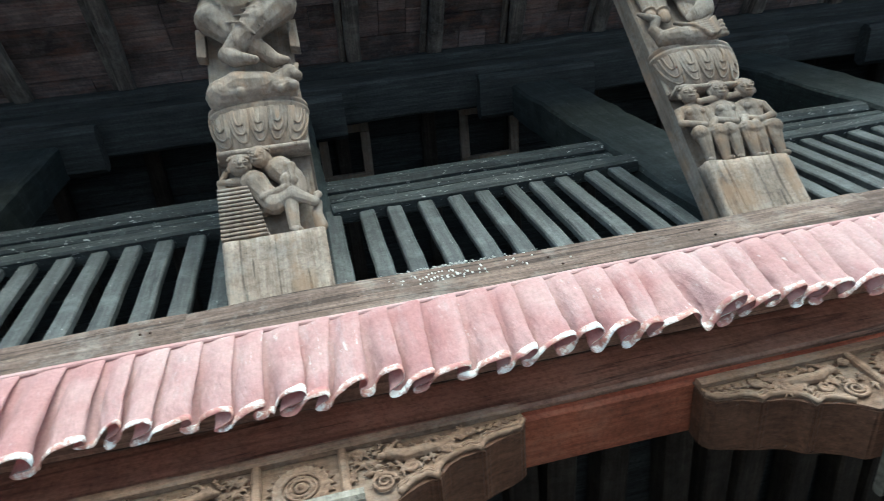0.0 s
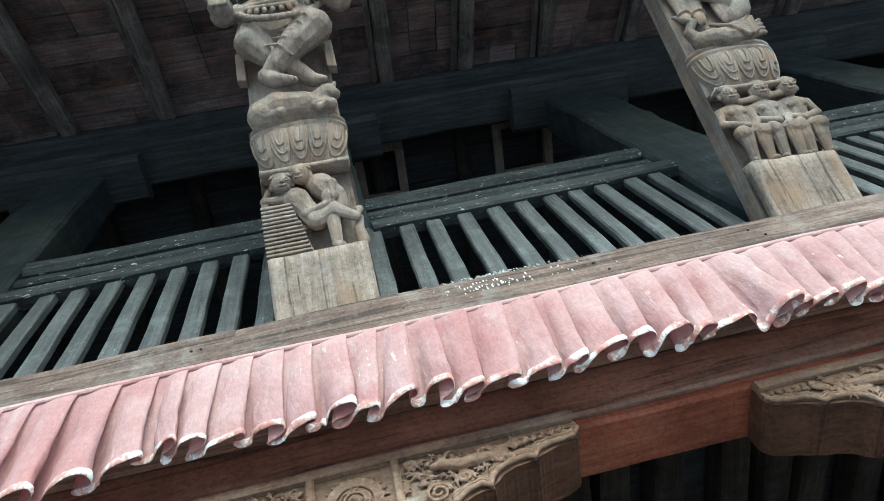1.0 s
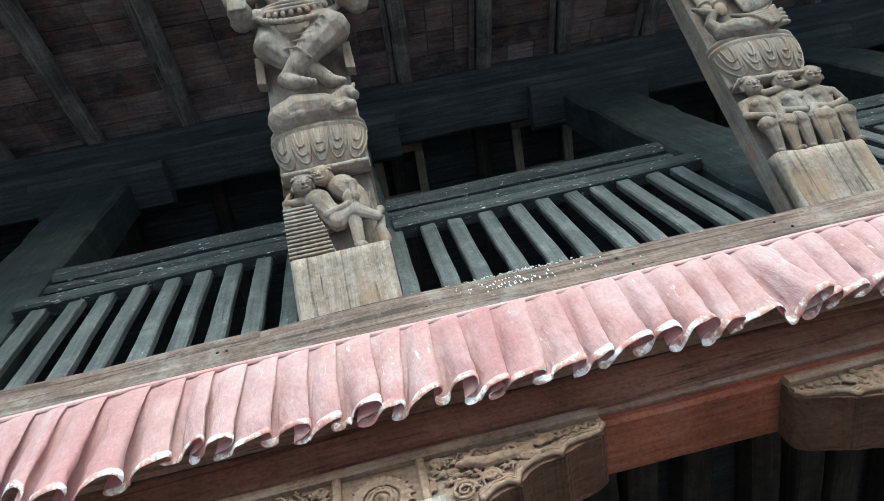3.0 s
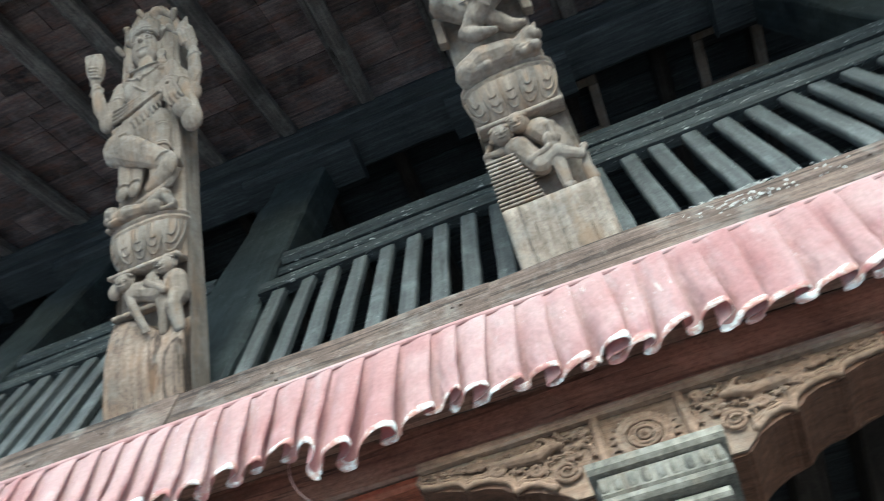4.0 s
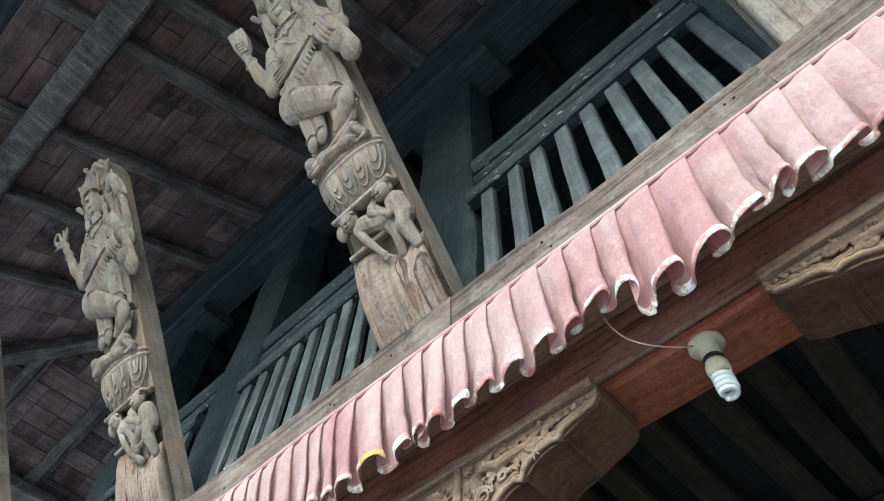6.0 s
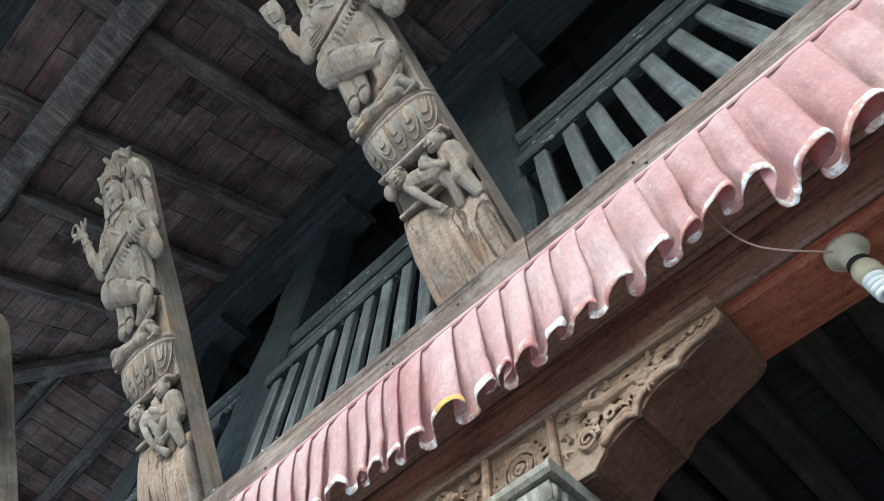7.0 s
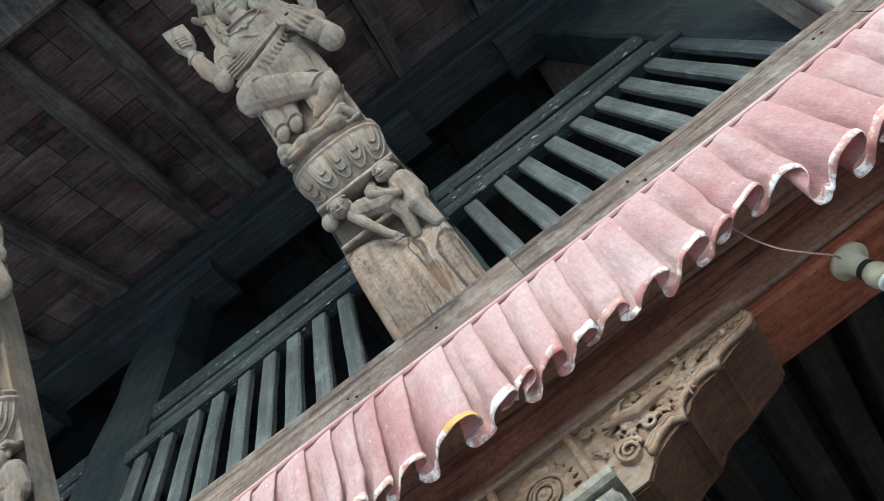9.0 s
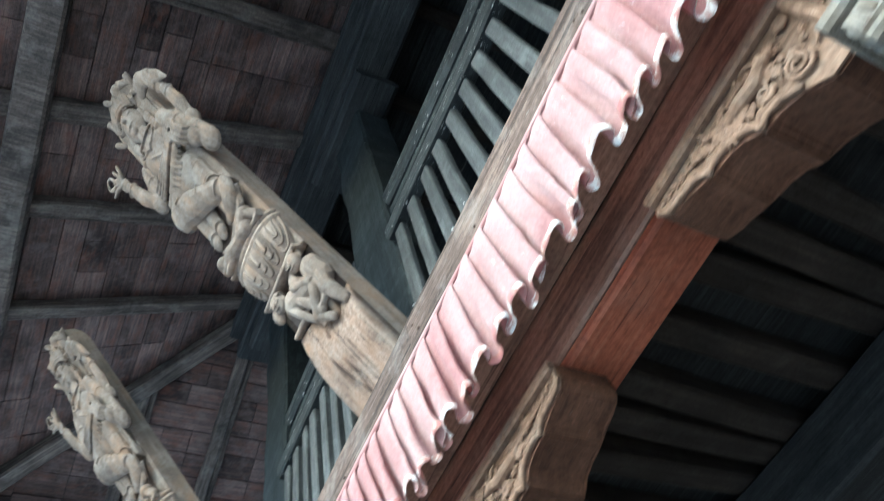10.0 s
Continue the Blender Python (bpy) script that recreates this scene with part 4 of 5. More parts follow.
def dancer(shell=True):
    """The large figure in a dancing stance: four arms, a swag at the hips, one leg drawn up."""
    bm = bmesh.new()
    halo = [(-0.10, 1.20), (-0.108, 1.42)] + [(-0.108 * math.cos(a), 1.45 + 0.12 * math.sin(a)) for a in [math.pi * i / 10 for i in range(11)]] + [(0.108, 1.42), (0.10, 1.20)]
    prism(bm, halo, -0.05, -0.022, (0, 1, 2))
    # trunk
    limb(bm, [(-0.005, 0.94, -0.006), (-0.005, 0.99, 0.0), (0.0, 1.05, 0.0), (0.0, 1.12, 0.002), (0.0, 1.175, 0.0)], [0.086, 0.084, 0.068, 0.074, 0.068])
    ball(bm, (0.0, 0.955, -0.012), (0.116, 0.07, 0.07), 20)
    ball(bm, (-0.012, 1.035, 0.03), (0.058, 0.05, 0.04), 16)
    ball(bm, (0.0, 1.14, 0.018), (0.092, 0.056, 0.056), 20)
    limb(bm, [(-0.105, 1.185, -0.006), (0.0, 1.195, 0.0), (0.105, 1.185, -0.006)], [0.038, 0.042, 0.038])
    limb(bm, [(0.0, 1.22, 0.0), (-0.002, 1.275, 0.008)], [0.038, 0.034])
    # head
    ball(bm, (-0.005, 1.345, 0.012), (0.056, 0.070, 0.055), 20)
    ball(bm, (-0.005, 1.315, 0.022), (0.045, 0.042, 0.044), 16)
    limb(bm, [(-0.005, 1.368, 0.064), (-0.005, 1.352, 0.069), (-0.005, 1.335, 0.074)], [0.0055, 0.007, 0.0105])
    for o in (-1, 1):
        x = -0.005 + 0.026 * o
        limb(bm, [(x - 0.016, 1.356, 0.054 - 0.004 * (o < 0)), (x, 1.362, 0.062), (x + 0.016, 1.356, 0.054 - 0.004 * (o > 0))], 0.0042)
        limb(bm, [(x - 0.015, 1.351, 0.055 - 0.004 * (o < 0)), (x, 1.347, 0.062), (x + 0.015, 1.351, 0.055 - 0.004 * (o > 0))], 0.0036)
        limb(bm, [(x - 0.018, 1.374, 0.052), (x, 1.382, 0.060), (x + 0.018, 1.374, 0.050)], 0.0036)
        ball(bm, (-0.005 + 0.060 * o, 1.340, 0.004), (0.012, 0.028, 0.014), 10)
        ball(bm, (-0.005 + 0.068 * o, 1.292, 0.010), (0.021, 0.022, 0.014), 12)
        limb(bm, [(0.062 * o, 1.27, 0.0), (0.078 * o, 1.22, 0.018), (0.074 * o, 1.16, 0.040)], [0.014, 0.013, 0.010])
        for i in range(6):       # coils of hair on the shoulders
            f = i / 5
            ball(bm, ((0.064 + 0.014 * math.sin(2.2 * f)) * o, 1.265 - 0.10 * f, 0.012 + 0.038 * f), (0.017, 0.007, 0.013), 8)
    limb(bm, [(-0.026, 1.309, 0.056), (-0.005, 1.303, 0.064), (0.016, 1.309, 0.056)], 0.0048)
    ball(bm, (-0.005, 1.283, 0.052), (0.016, 0.011, 0.011), 10)
    # crown
    for y, r in ((1.398, 0.0075), (1.414, 0.006)):
        limb(bm, [(-0.005 - 0.056 * math.cos(a), y, 0.010 + 0.052 * math.sin(a)) for a in [math.pi * i / 10 for i in range(11)]], r)
    for i in range(7):
        a = math.pi * (i + 0.5) / 7
        limb(bm, [(-0.005 - 0.053 * math.cos(a), 1.42, 0.008 + 0.042 * math.sin(a)), (-0.005 - 0.06 * math.cos(a), 1.448, 0.012 + 0.044 * math.sin(a)), (-0.005 - 0.062 * math.cos(a), 1.476, 0.008 + 0.036 * math.sin(a))], [0.015, 0.013, 0.004])
    limb(bm, [(-0.005, 1.42, -0.002), (-0.005, 1.50, -0.008), (-0.005, 1.575, -0.02)], [0.050, 0.038, 0.012])
    # necklaces
    for ru, ry, n, r in ((0.056, 0.040, 15, 0.0058), (0.070, 0.090, 21, 0.0052)):
        for i in range(n):
            a = math.pi * (1.0 + i / (n - 1))
            f = math.sin(math.pi * i / (n - 1))
            ball(bm, (ru * math.cos(a), 1.225 + ry * math.sin(a), 0.036 + 0.040 * f), (r, r, r), 6)
    limb(bm, [(-0.014, 1.14, 0.078), (0.0, 1.118, 0.082), (0.014, 1.14, 0.078)], 0.0055)
    limb(bm, [(-0.07, 1.19, 0.03), (-0.02, 1.10, 0.074), (0.05, 1.03, 0.066)], 0.0042)
    # arm bent at the side
    limb(bm, [(-0.108, 1.185, 0.0), (-0.135, 1.10, 0.014), (-0.152, 1.03, 0.034), (-0.178, 1.10, 0.056), (-0.192, 1.18, 0.070)], [0.038, 0.034, 0.034, 0.030, 0.023])
    bangle(bm, (-0.128, 1.125, 0.012), 0.037)
    bangle(bm, (-0.190, 1.165, 0.066), 0.028)
    if shell:
        ball(bm, (-0.194, 1.222, 0.075), (0.026, 0.032, 0.022), 12)
        for i in range(4):
            limb(bm, [(-0.178 - 0.003 * i, 1.215 + 0.018 * i, 0.092), (-0.205 - 0.003 * i, 1.222 + 0.018 * i, 0.100)], [0.0075, 0.006])
        prism(bm, [(-0.168, 1.235), (-0.215, 1.225), (-0.236, 1.275), (-0.247, 1.372), (-0.205, 1.362), (-0.168, 1.345), (-0.160, 1.285)], 0.052, 0.088, (0, 1, 2))
        ball(bm, (-0.202, 1.295, 0.078), (0.034, 0.055, 0.026), 12)
    else:
        ball(bm, (-0.200, 1.215, 0.074), (0.026, 0.030, 0.018), 12)
        for i in range(5):
            a = 1.0 + 0.42 * i
            limb(bm, [(-0.200, 1.222, 0.076), (-0.203 + 0.045 * math.cos(a), 1.225 + 0.045 * math.sin(a), 0.082), (-0.206 + 0.075 * math.cos(a + 0.12), 1.228 + 0.085 * math.sin(a + 0.12), 0.078)], [0.010, 0.008, 0.005])
        limb(bm, arc((-0.245, 1.285), 0.022, 0.030, 0, 2 * math.pi, 0.088, 12), 0.006)
    # raised arm behind the other shoulder
    limb(bm, [(0.105, 1.19, -0.012), (0.160, 1.11, -0.006), (0.190, 1.035, 0.004), (0.204, 1.11, 0.022), (0.205, 1.195, 0.034)], [0.036, 0.032, 0.032, 0.028, 0.022])
    bangle(bm, (0.205, 1.170, 0.030), 0.027)
    ball(bm, (0.200, 1.235, 0.038), (0.027, 0.030, 0.020), 12)
    if shell:
        for i in range(4):
            limb(bm, [(0.212 - 0.014 * i, 1.25, 0.042), (0.204 - 0.017 * i, 1.305, 0.050), (0.182 - 0.017 * i, 1.345 - 0.006 * i, 0.044)], [0.0095, 0.0085, 0.0055])
        limb(bm, [(0.165, 1.28, 0.03), (0.165, 1.35, 0.03), (0.180, 1.395, 0.03)], [0.02, 0.024, 0.008])
    else:
        limb(bm, [(0.120, 1.335, 0.030), (0.165, 1.335, 0.046), (0.20, 1.285, 0.056), (0.232, 1.225, 0.060), (0.252, 1.178, 0.058)], [0.020, 0.032, 0.028, 0.021, 0.005])
        ball(bm, (0.150, 1.355, 0.040), (0.036, 0.026, 0.022), 12)
        for i in range(4):
            limb(bm, [(0.182 + 0.013 * i, 1.235 + 0.004 * i, 0.052), (0.176 + 0.015 * i, 1.272, 0.076)], [0.0085, 0.006])
    # lowered arm in front, its hand drawn back to the hip
    limb(bm, [(0.108, 1.17, 0.018), (0.146, 1.05, 0.022), (0.178, 0.945, 0.030), (0.190, 0.875, 0.042), (0.165, 0.905, 0.078), (0.138, 0.952, 0.096)], [0.038, 0.037, 0.038, 0.042, 0.034, 0.026])
    bangle(bm, (0.138, 1.075, 0.022), 0.040)
    ball(bm, (0.132, 0.968, 0.102), (0.032, 0.034, 0.022), 12)
    for r in (0.038, 0.025, 0.012):
        limb(bm, arc((0.126, 0.992), r, 0.9 * r, 0, 2 * math.pi, 0.120, 14), 0.0058)
    for i in range(4):
        limb(bm, [(0.112 + 0.015 * i, 0.970, 0.124), (0.120 + 0.017 * i, 0.925, 0.122), (0.130 + 0.017 * i, 0.900 + 0.006 * i, 0.108)], [0.0085, 0.008, 0.005])
    # swag of four strands and the fringe under it
    def sag(lift, out):
        pts = []
        for i in range(13):
            f = i / 12
            x = (1 - f) ** 2 * 0.092 + 2 * f * (1 - f) * 0.03 + f * f * -0.116
            y = (1 - f) ** 2 * 1.060 + 2 * f * (1 - f) * 0.925 + f * f * 0.985
            pts.append((x, y + lift * (0.6 + 0.8 * f), 0.052 + out + 0.040 * math.sin(math.pi * f)))
        return pts
    for i in range(4):
        limb(bm, sag(0.016 * i, 0.008 - 0.003 * i), 0.0074)
    limb(bm, sag(-0.020, -0.006), 0.013)
    for i, p in enumerate(sag(-0.036, -0.010)):
        limb(bm, [(p[0], p[1] + 0.014, p[2]), (p[0] + 0.006, p[1] - 0.012, p[2] - 0.006)], [0.0068, 0.0048])
    # the leg that stands, and the smaller ones behind
    limb(bm, [(0.052, 0.95, 0.012), (0.058, 0.84, 0.018), (0.048, 0.73, 0.016), (0.040, 0.685, 0.028)], [0.052, 0.044, 0.032, 0.022])
    for y in (0.905, 0.895, 0.815, 0.805):
        bangle(bm, (0.057, y, 0.016), 0.046, 0.95, 0.0032)
    for u0, u1 in ((-0.078, -0.086), (-0.026, -0.040)):
        limb(bm, [(u0, 0.88, 0.0), (0.5 * (u0 + u1), 0.79, 0.008), (u1, 0.712, 0.012), (u1 - 0.004, 0.682, 0.03)], [0.036, 0.029, 0.021, 0.019])
        bangle(bm, (u1, 0.722, 0.014), 0.024, 0.95, 0.0045)
    # the leg drawn up across
    limb(bm, [(-0.055, 0.925, 0.02), (-0.104, 0.868, 0.046), (-0.04, 0.825, 0.060), (0.035, 0.770, 0.060), (0.092, 0.728, 0.054)], [0.058, 0.054, 0.050, 0.040, 0.030])
    limb(bm, [(0.106, 0.718, 0.054), (0.098, 0.690, 0.058), (0.058, 0.660, 0.058), (0.022, 0.645, 0.054)], [0.030, 0.031, 0.023, 0.011])
    for i in range(4):
        f = i / 4
        u, y = -0.078 + 0.125 * f, 0.856 - 0.088 * f
        limb(bm, [(u + 0.016, y + 0.040 - 0.008 * f, 0.082), (u + 0.004, y + 0.006, 0.111 - 0.012 * f), (u - 0.010, y - 0.036 + 0.006 * f, 0.086)], 0.0032)
    bangle(bm, (0.086, 0.732, 0.056), 0.033, 0.95, 0.005)
    # scarf ends
    for i in range(6):
        limb(bm, [(0.126 - 0.006 * i, 0.705 - 0.010 * i, 0.022), (0.085 - 0.008 * i, 0.650 - 0.004 * i, 0.034), (0.0 - 0.010 * i, 0.628 - 0.003 * i, 0.034), (-0.085, 0.616 - 0.003 * i, 0.026)], [0.007, 0.009, 0.009, 0.006])
    limb(bm, [(0.098, 1.0, 0.0), (0.110, 0.88, -0.008), (0.116, 0.80, -0.010)], [0.026, 0.022, 0.014])
    prism(bm, [(0.098, 0.765), (0.128, 0.758), (0.134, 0.815), (0.118, 0.802), (0.104, 0.818)], -0.03, 0.014, (0, 1, 2))
    return bm


def crossed():
    """The large figure with crossed legs and a beaded garland."""
    bm = torso(bmesh.new())
    arms(bm, True)
    add_limb(bm, [(0.06, 0.95, 0.02), (0.085, 0.90, 0.05), (0.035, 0.83, 0.06), (-0.02, 0.765, 0.05), (-0.05, 0.735, 0.04)], [0.06, 0.056, 0.042, 0.03, 0.022])
    add_limb(bm, [(-0.05, 0.735, 0.04), (-0.03, 0.705, 0.05), (0.015, 0.69, 0.055)], [0.024, 0.024, 0.012])
    add_limb(bm, [(-0.06, 0.95, 0.01), (-0.075, 0.89, 0.03), (-0.03, 0.82, 0.03), (0.03, 0.755, 0.02), (0.06, 0.72, 0.015)], [0.058, 0.05, 0.038, 0.028, 0.021])
    add_limb(bm, [(0.06, 0.72, 0.015), (0.09, 0.70, 0.03)], [0.022, 0.011])
    for i in range(5):
        f = i / 5
        u, y = 0.075 - 0.10 * f, 0.895 - 0.12 * f
        add_limb(bm, [(u - 0.034, y + 0.03, 0.07), (u, y, 0.11 - 0.02 * f), (u + 0.03, y - 0.034, 0.075)], 0.0036)
    for i in range(30):
        a = math.pi * (0.93 + 1.14 * i / 29)
        f = max(0.0, math.sin(math.pi * i / 29))
        add_ball(bm, (0.012 + 0.115 * math.cos(a), 1.03 + 0.13 * math.sin(a), 0.02 + 0.085 * f), (0.009, 0.014, 0.010), 8)
    add_limb(bm, [(-0.10, 1.02, 0.04), (-0.14, 0.99, 0.06), (-0.138, 0.995, 0.09)], [0.028, 0.032, 0.034])
    for o in range(4):
        add_limb(bm, [(-0.158 + 0.013 * o, 1.015, 0.118), (-0.158 + 0.013 * o, 0.975, 0.118)], [0.007, 0.006])
    for sgn in (-1, 1):
        add_prism(bm, [(sgn * 0.118 - 0.014, 0.79), (sgn * 0.118 + 0.012, 0.782), (sgn * 0.118 + 0.012, 0.90), (sgn * 0.118 - 0.012, 0.90)], -0.04, -0.006, (0, 1, 2))
    return bm


def canopy():
    """Leafy top of the strut behind the crown, up to the purlin."""
    bm = bmesh.new()
    rng = random.Random(44)
    for i in range(26):
        y = rng.uniform(1.42, 1.60)
        u = rng.uniform(-0.12, 0.12) * (1.0 - 2.2 * max(0.0, y - 1.46))
        a = rng.uniform(-0.9, 0.9)
        add_limb(bm, [(u, y, -0.046), (u + 0.03 * math.sin(a), y + 0.035, -0.036), (u + 0.05 * math.sin(a), y + 0.06, -0.044)], [0.010, 0.014, 0.004])
    return bm


petal_mes = [fused(petal_mesh(-0.8 + 0.4 * k), "petal", 0.0022, 1) for k in range(5)]
bowl_me = mesh_of(lotus_bowl(), "lotus_pedestal", True)
canopy_me = fused(canopy(), "leaf_canopy", 0.005, 1)
dancer_me = fused(dancer(True), "deity_figure", 0.0025, 1)
dancer2_me = fused(dancer(False), "deity_figure", 0.0025, 1)
crossed_me = fused(crossed(), "deity_figure", 0.0034, 1)
recline_me = fused(relief_recline(), "lower_relief", 0.0017, 1, 0.70)
recline2_me = fused(relief_recline(True), "lower_relief", 0.0017, 1, 0.70)
bed_me = fused(relief_bed(), "lower_relief", 0.0017, 1, 0.70)
three_me = fused(relief_three(), "lower_relief", 0.0017, 1, 0.70)
prone_me = fused(prone(), "pedestal_relief", 0.0025, 1)
bull_me = fused(bull(), "pedestal_relief", 0.0025, 1)
goose_me = fused(goose(), "pedestal_relief", 0.0025, 1)
stripe_me = mesh_of(stripes(), "couch_stripes")
for me in (*petal_mes, bowl_me, canopy_me, dancer_me, dancer2_me, crossed_me, recline_me, recline2_me, bed_me, three_me, prone_me, bull_me, goose_me, stripe_me):
    me.materials.append(M_STRUT)

for p in crossed_me.vertices:        # a broad, full body
    p.co.x *= 1.13
ROUGH_TOP = [0.285, 0.284, 0.28, 0.272, 0.255, 0.232, 0.212, 0.205, 0.208, 0.215, 0.22]
FLAT_TOP = [0.155, 0.153, 0.155, 0.154, 0.155]
STRUTS = [
    (CENTRES[0], "a dancing figure", ROUGH_TOP, recline2_me, prone_me, dancer2_me, False),
    (CENTRES[1], "a figure holding a wheel", ROUGH_TOP, recline2_me, prone_me, dancer2_me, False),
    (CENTRES[2] + 0.016, "a figure holding a shell", ROUGH_TOP, recline_me, prone_me, dancer_me, False),
    (CENTRES[3], "a cross-legged figure on a bull", FLAT_TOP, bed_me, bull_me, crossed_me, True),
    (CENTRES[4], "a figure on a goose", FLAT_TOP, three_me, goose_me, dancer_me, False),
]
for i, (c, what, tops, low, ped, big, couch) in enumerate(STRUTS):
    s = thing("roof_strut", "weathered carved wooden roof strut with " + what, "roof strut", "struts under the eaves")
    part("plank", plank_mesh(i), M_STRUT, s, "", False)
    part("foot_block", foot_block(tops, i), M_FOOT if tops is ROUGH_TOP else M_FOOT_PALE, s, "plain cracked foot of the strut", True)
    part("lower_relief", low, M_STRUT, s)
    if couch:
        part("couch_stripes", stripe_me, M_STRUT, s)
    lotus = part("lotus_pedestal", bowl_me, M_STRUT, s)
    for me in petal_mes:
        part("petal", me, M_STRUT, lotus)
    part("pedestal_relief", ped, M_STRUT, s)
    part("deity_figure", big, M_STRUT, s)
    part("leaf_canopy", canopy_me, M_STRUT, s)
    s.matrix_world = strut_pose(c, 0.03 if i < 2 else 0.0)
    if i == 4:                       # this one leans to one side
        s.matrix_world = strut_pose(c - 0.022) @ pose(0, 0, 0, 0, 0, -4)


# ---- valance ----
def valance():
    rng = random.Random(9)
    x = X_LO + 0.1
    cols = []
    top, drop0 = 2.762, 0.196
    per, rows = 44, 22
    while x < X_HI - 0.2:
        w = rng.choice((0.052, 0.058, 0.062, 0.066, 0.076)) * rng.uniform(0.95, 1.05)
        dep = rng.uniform(0.65, 1.25)
        dr = drop0 * rng.uniform(0.90, 1.08)
        fold = rng.uniform(0.78, 1.15)
        sway = rng.uniform(-0.050, -0.012)
        if -0.43 < x < -0.27:        # a loose panel that hangs lower
            w, dr, dep, fold = 0.082, drop0 * 1.27, 1.55, 0.95
        if -1.16 < x < -1.06:
            w, dr, dep = 0.090, drop0 * 1.03, 1.4
        if 0.96 < x < 1.04:
            w, dep, sway = 0.09, 1.5, 0.03
        for u in range(per):
            cols.append((x, u / per, w, dep, dr, fold, sway))
        x += w
    n = len(cols)

    def glide(j, key):
        b = cols[min(n - 1, j + per)][key]
        u, c = cols[j][1], cols[j][key]
        return c + (b - c) * (u * u * (3 - 2 * u))

    # one pleat seen from below: the panel comes forward, turns under and runs back
    keys = [(0.04, 0.66), (0.15, 0.44), (0.33, 0.20), (0.60, 0.06), (0.86, 0.0), (1.01, 0.07), (1.02, 0.26), (0.86, 0.40), (0.60, 0.50), (0.50, 0.68), (0.60, 0.86), (0.86, 0.86)]

    def pleat(u):
        g = u * len(keys)
        k = int(g)
        f = g - k

        def key(i):
            q, r = divmod(i, len(keys))
            return keys[r][0] + q, keys[r][1]

        p = [key(k + o) for o in (-1, 0, 1, 2)]
        return [0.5 * (2 * p[1][a] + (p[2][a] - p[0][a]) * f + (2 * p[0][a] - 5 * p[1][a] + 4 * p[2][a] - p[3][a]) * f * f
                       + (3 * p[1][a] - p[0][a] - 3 * p[2][a] + p[3][a]) * f ** 3) for a in (0, 1)]

    def place(j, v, off=0.0):
        x0, u, w = cols[j][0], cols[j][1], cols[j][2]
        dep, dr, fold, sway = (glide(j, k) for k in (3, 4, 5, 6))
        e = v ** 1.15
        pu, pd = pleat(u)
        px = x0 + w * (u + (pu - u) * fold * (0.50 + 0.5 * e)) + sway * v
        b = 0.006 + 0.040 * e * dep * min(1.2, glide(j, 2) / 0.06)
        py = -0.044 + 0.062 * max(0.0, v - 0.1) ** 1.2 - b * (0.6 - pd) - off
        q = noise.noise_vector(Vector((x0 * 9 + u, v * 2.2, 3.3)))
        q2 = noise.noise_vector(Vector((x0 * 30 + 4 * u, v * 6, 8.3)))
        q3 = noise.noise_vector(Vector((x0 * 70 + 9 * u, v * 11 + x0 * 8, 5.1)))
        py += e * (0.008 * q[1] + 0.005 * q2[1]) + 0.003 * v * q3[1]
        px += e * (0.009 * q[0] + 0.004 * q2[0]) + 0.002 * v * q3[0]
        return (px, py, top - dr * v + e * (0.006 * q[2] + 0.006 * q2[2]))

    def sheet(name, lines):
        n = len(lines[0])
        me = bpy.data.meshes.new(name)
        fs = [(r * n + j, r * n + j + 1, (r + 1) * n + j + 1, (r + 1) * n + j) for r in range(len(lines) - 1) for j in range(n - 1)]
        me.from_pydata([p for row in lines for p in row], [], fs)
        me.polygons.foreach_set("use_smooth", [True] * len(fs))
        return me

    cloth = sheet("cloth", [[place(j, r / (rows - 1)) for j in range(n)] for r in range(rows)])

    def outer(j, v, off):
        """A point of the hem, set off to the outer side of the cloth."""
        a, p, b = place(max(0, j - 1), v), place(j, v), place(min(n - 1, j + 1), v)
        tx, ty = b[0] - a[0], b[1] - a[1]
        k = off / max(1e-6, math.hypot(tx, ty))
        return (p[0] + ty * k, p[1] - tx * k, p[2])

    def ragged(j, k):
        return 0.014 * noise.noise(Vector((cols[j][0] * 40 + 6 * cols[j][1], k, 0.7)))

    hem = sheet("hem_ribbon", [[outer(j, 0.938 + 1.8 * ragged(j, 1), 0.0014) for j in range(n)], [outer(j, 0.968, 0.0024) for j in range(n)],
                               [outer(j, 1.004 + ragged(j, 5), 0.0014) for j in range(n)], [outer(j, 1.006 + ragged(j, 5), 0.0) for j in range(n)]])
    band = box(X_LO + 0.1, X_HI - 0.2, -0.049, -0.035, 2.755, 2.769, bevel=0.003, wob=0.004, cuts=160, seed=7)
    js = [j for j in range(n) if -1.13 < place(j, 1.0)[0] < -1.03 and cols[j][1] < 0.5][:22]
    js = list(range(js[0], js[0] + 16))
    yellow = sheet("yellow_patch", [[outer(j, 0.95, 0.003) for j in js], [outer(j, 0.985, 0.0036) for j in js], [outer(j, 1.012, 0.003) for j in js]])
    return cloth, hem, band, yellow


v = thing("valance", "faded dusty pink pleated cotton valance with a silver hem", "valance")
cloth_me, hem_me, band_bm, yellow_me = valance()
part("cloth", cloth_me, M_FABRIC, v)
part("hem_ribbon", hem_me, M_RIBBON, v, "crinkled silver ribbon hem")
part("heading_tape", band_bm, M_FABRIC, v)
part("yellow_patch", yellow_me, M_YELLOW, v, "torn yellow cloth edge")


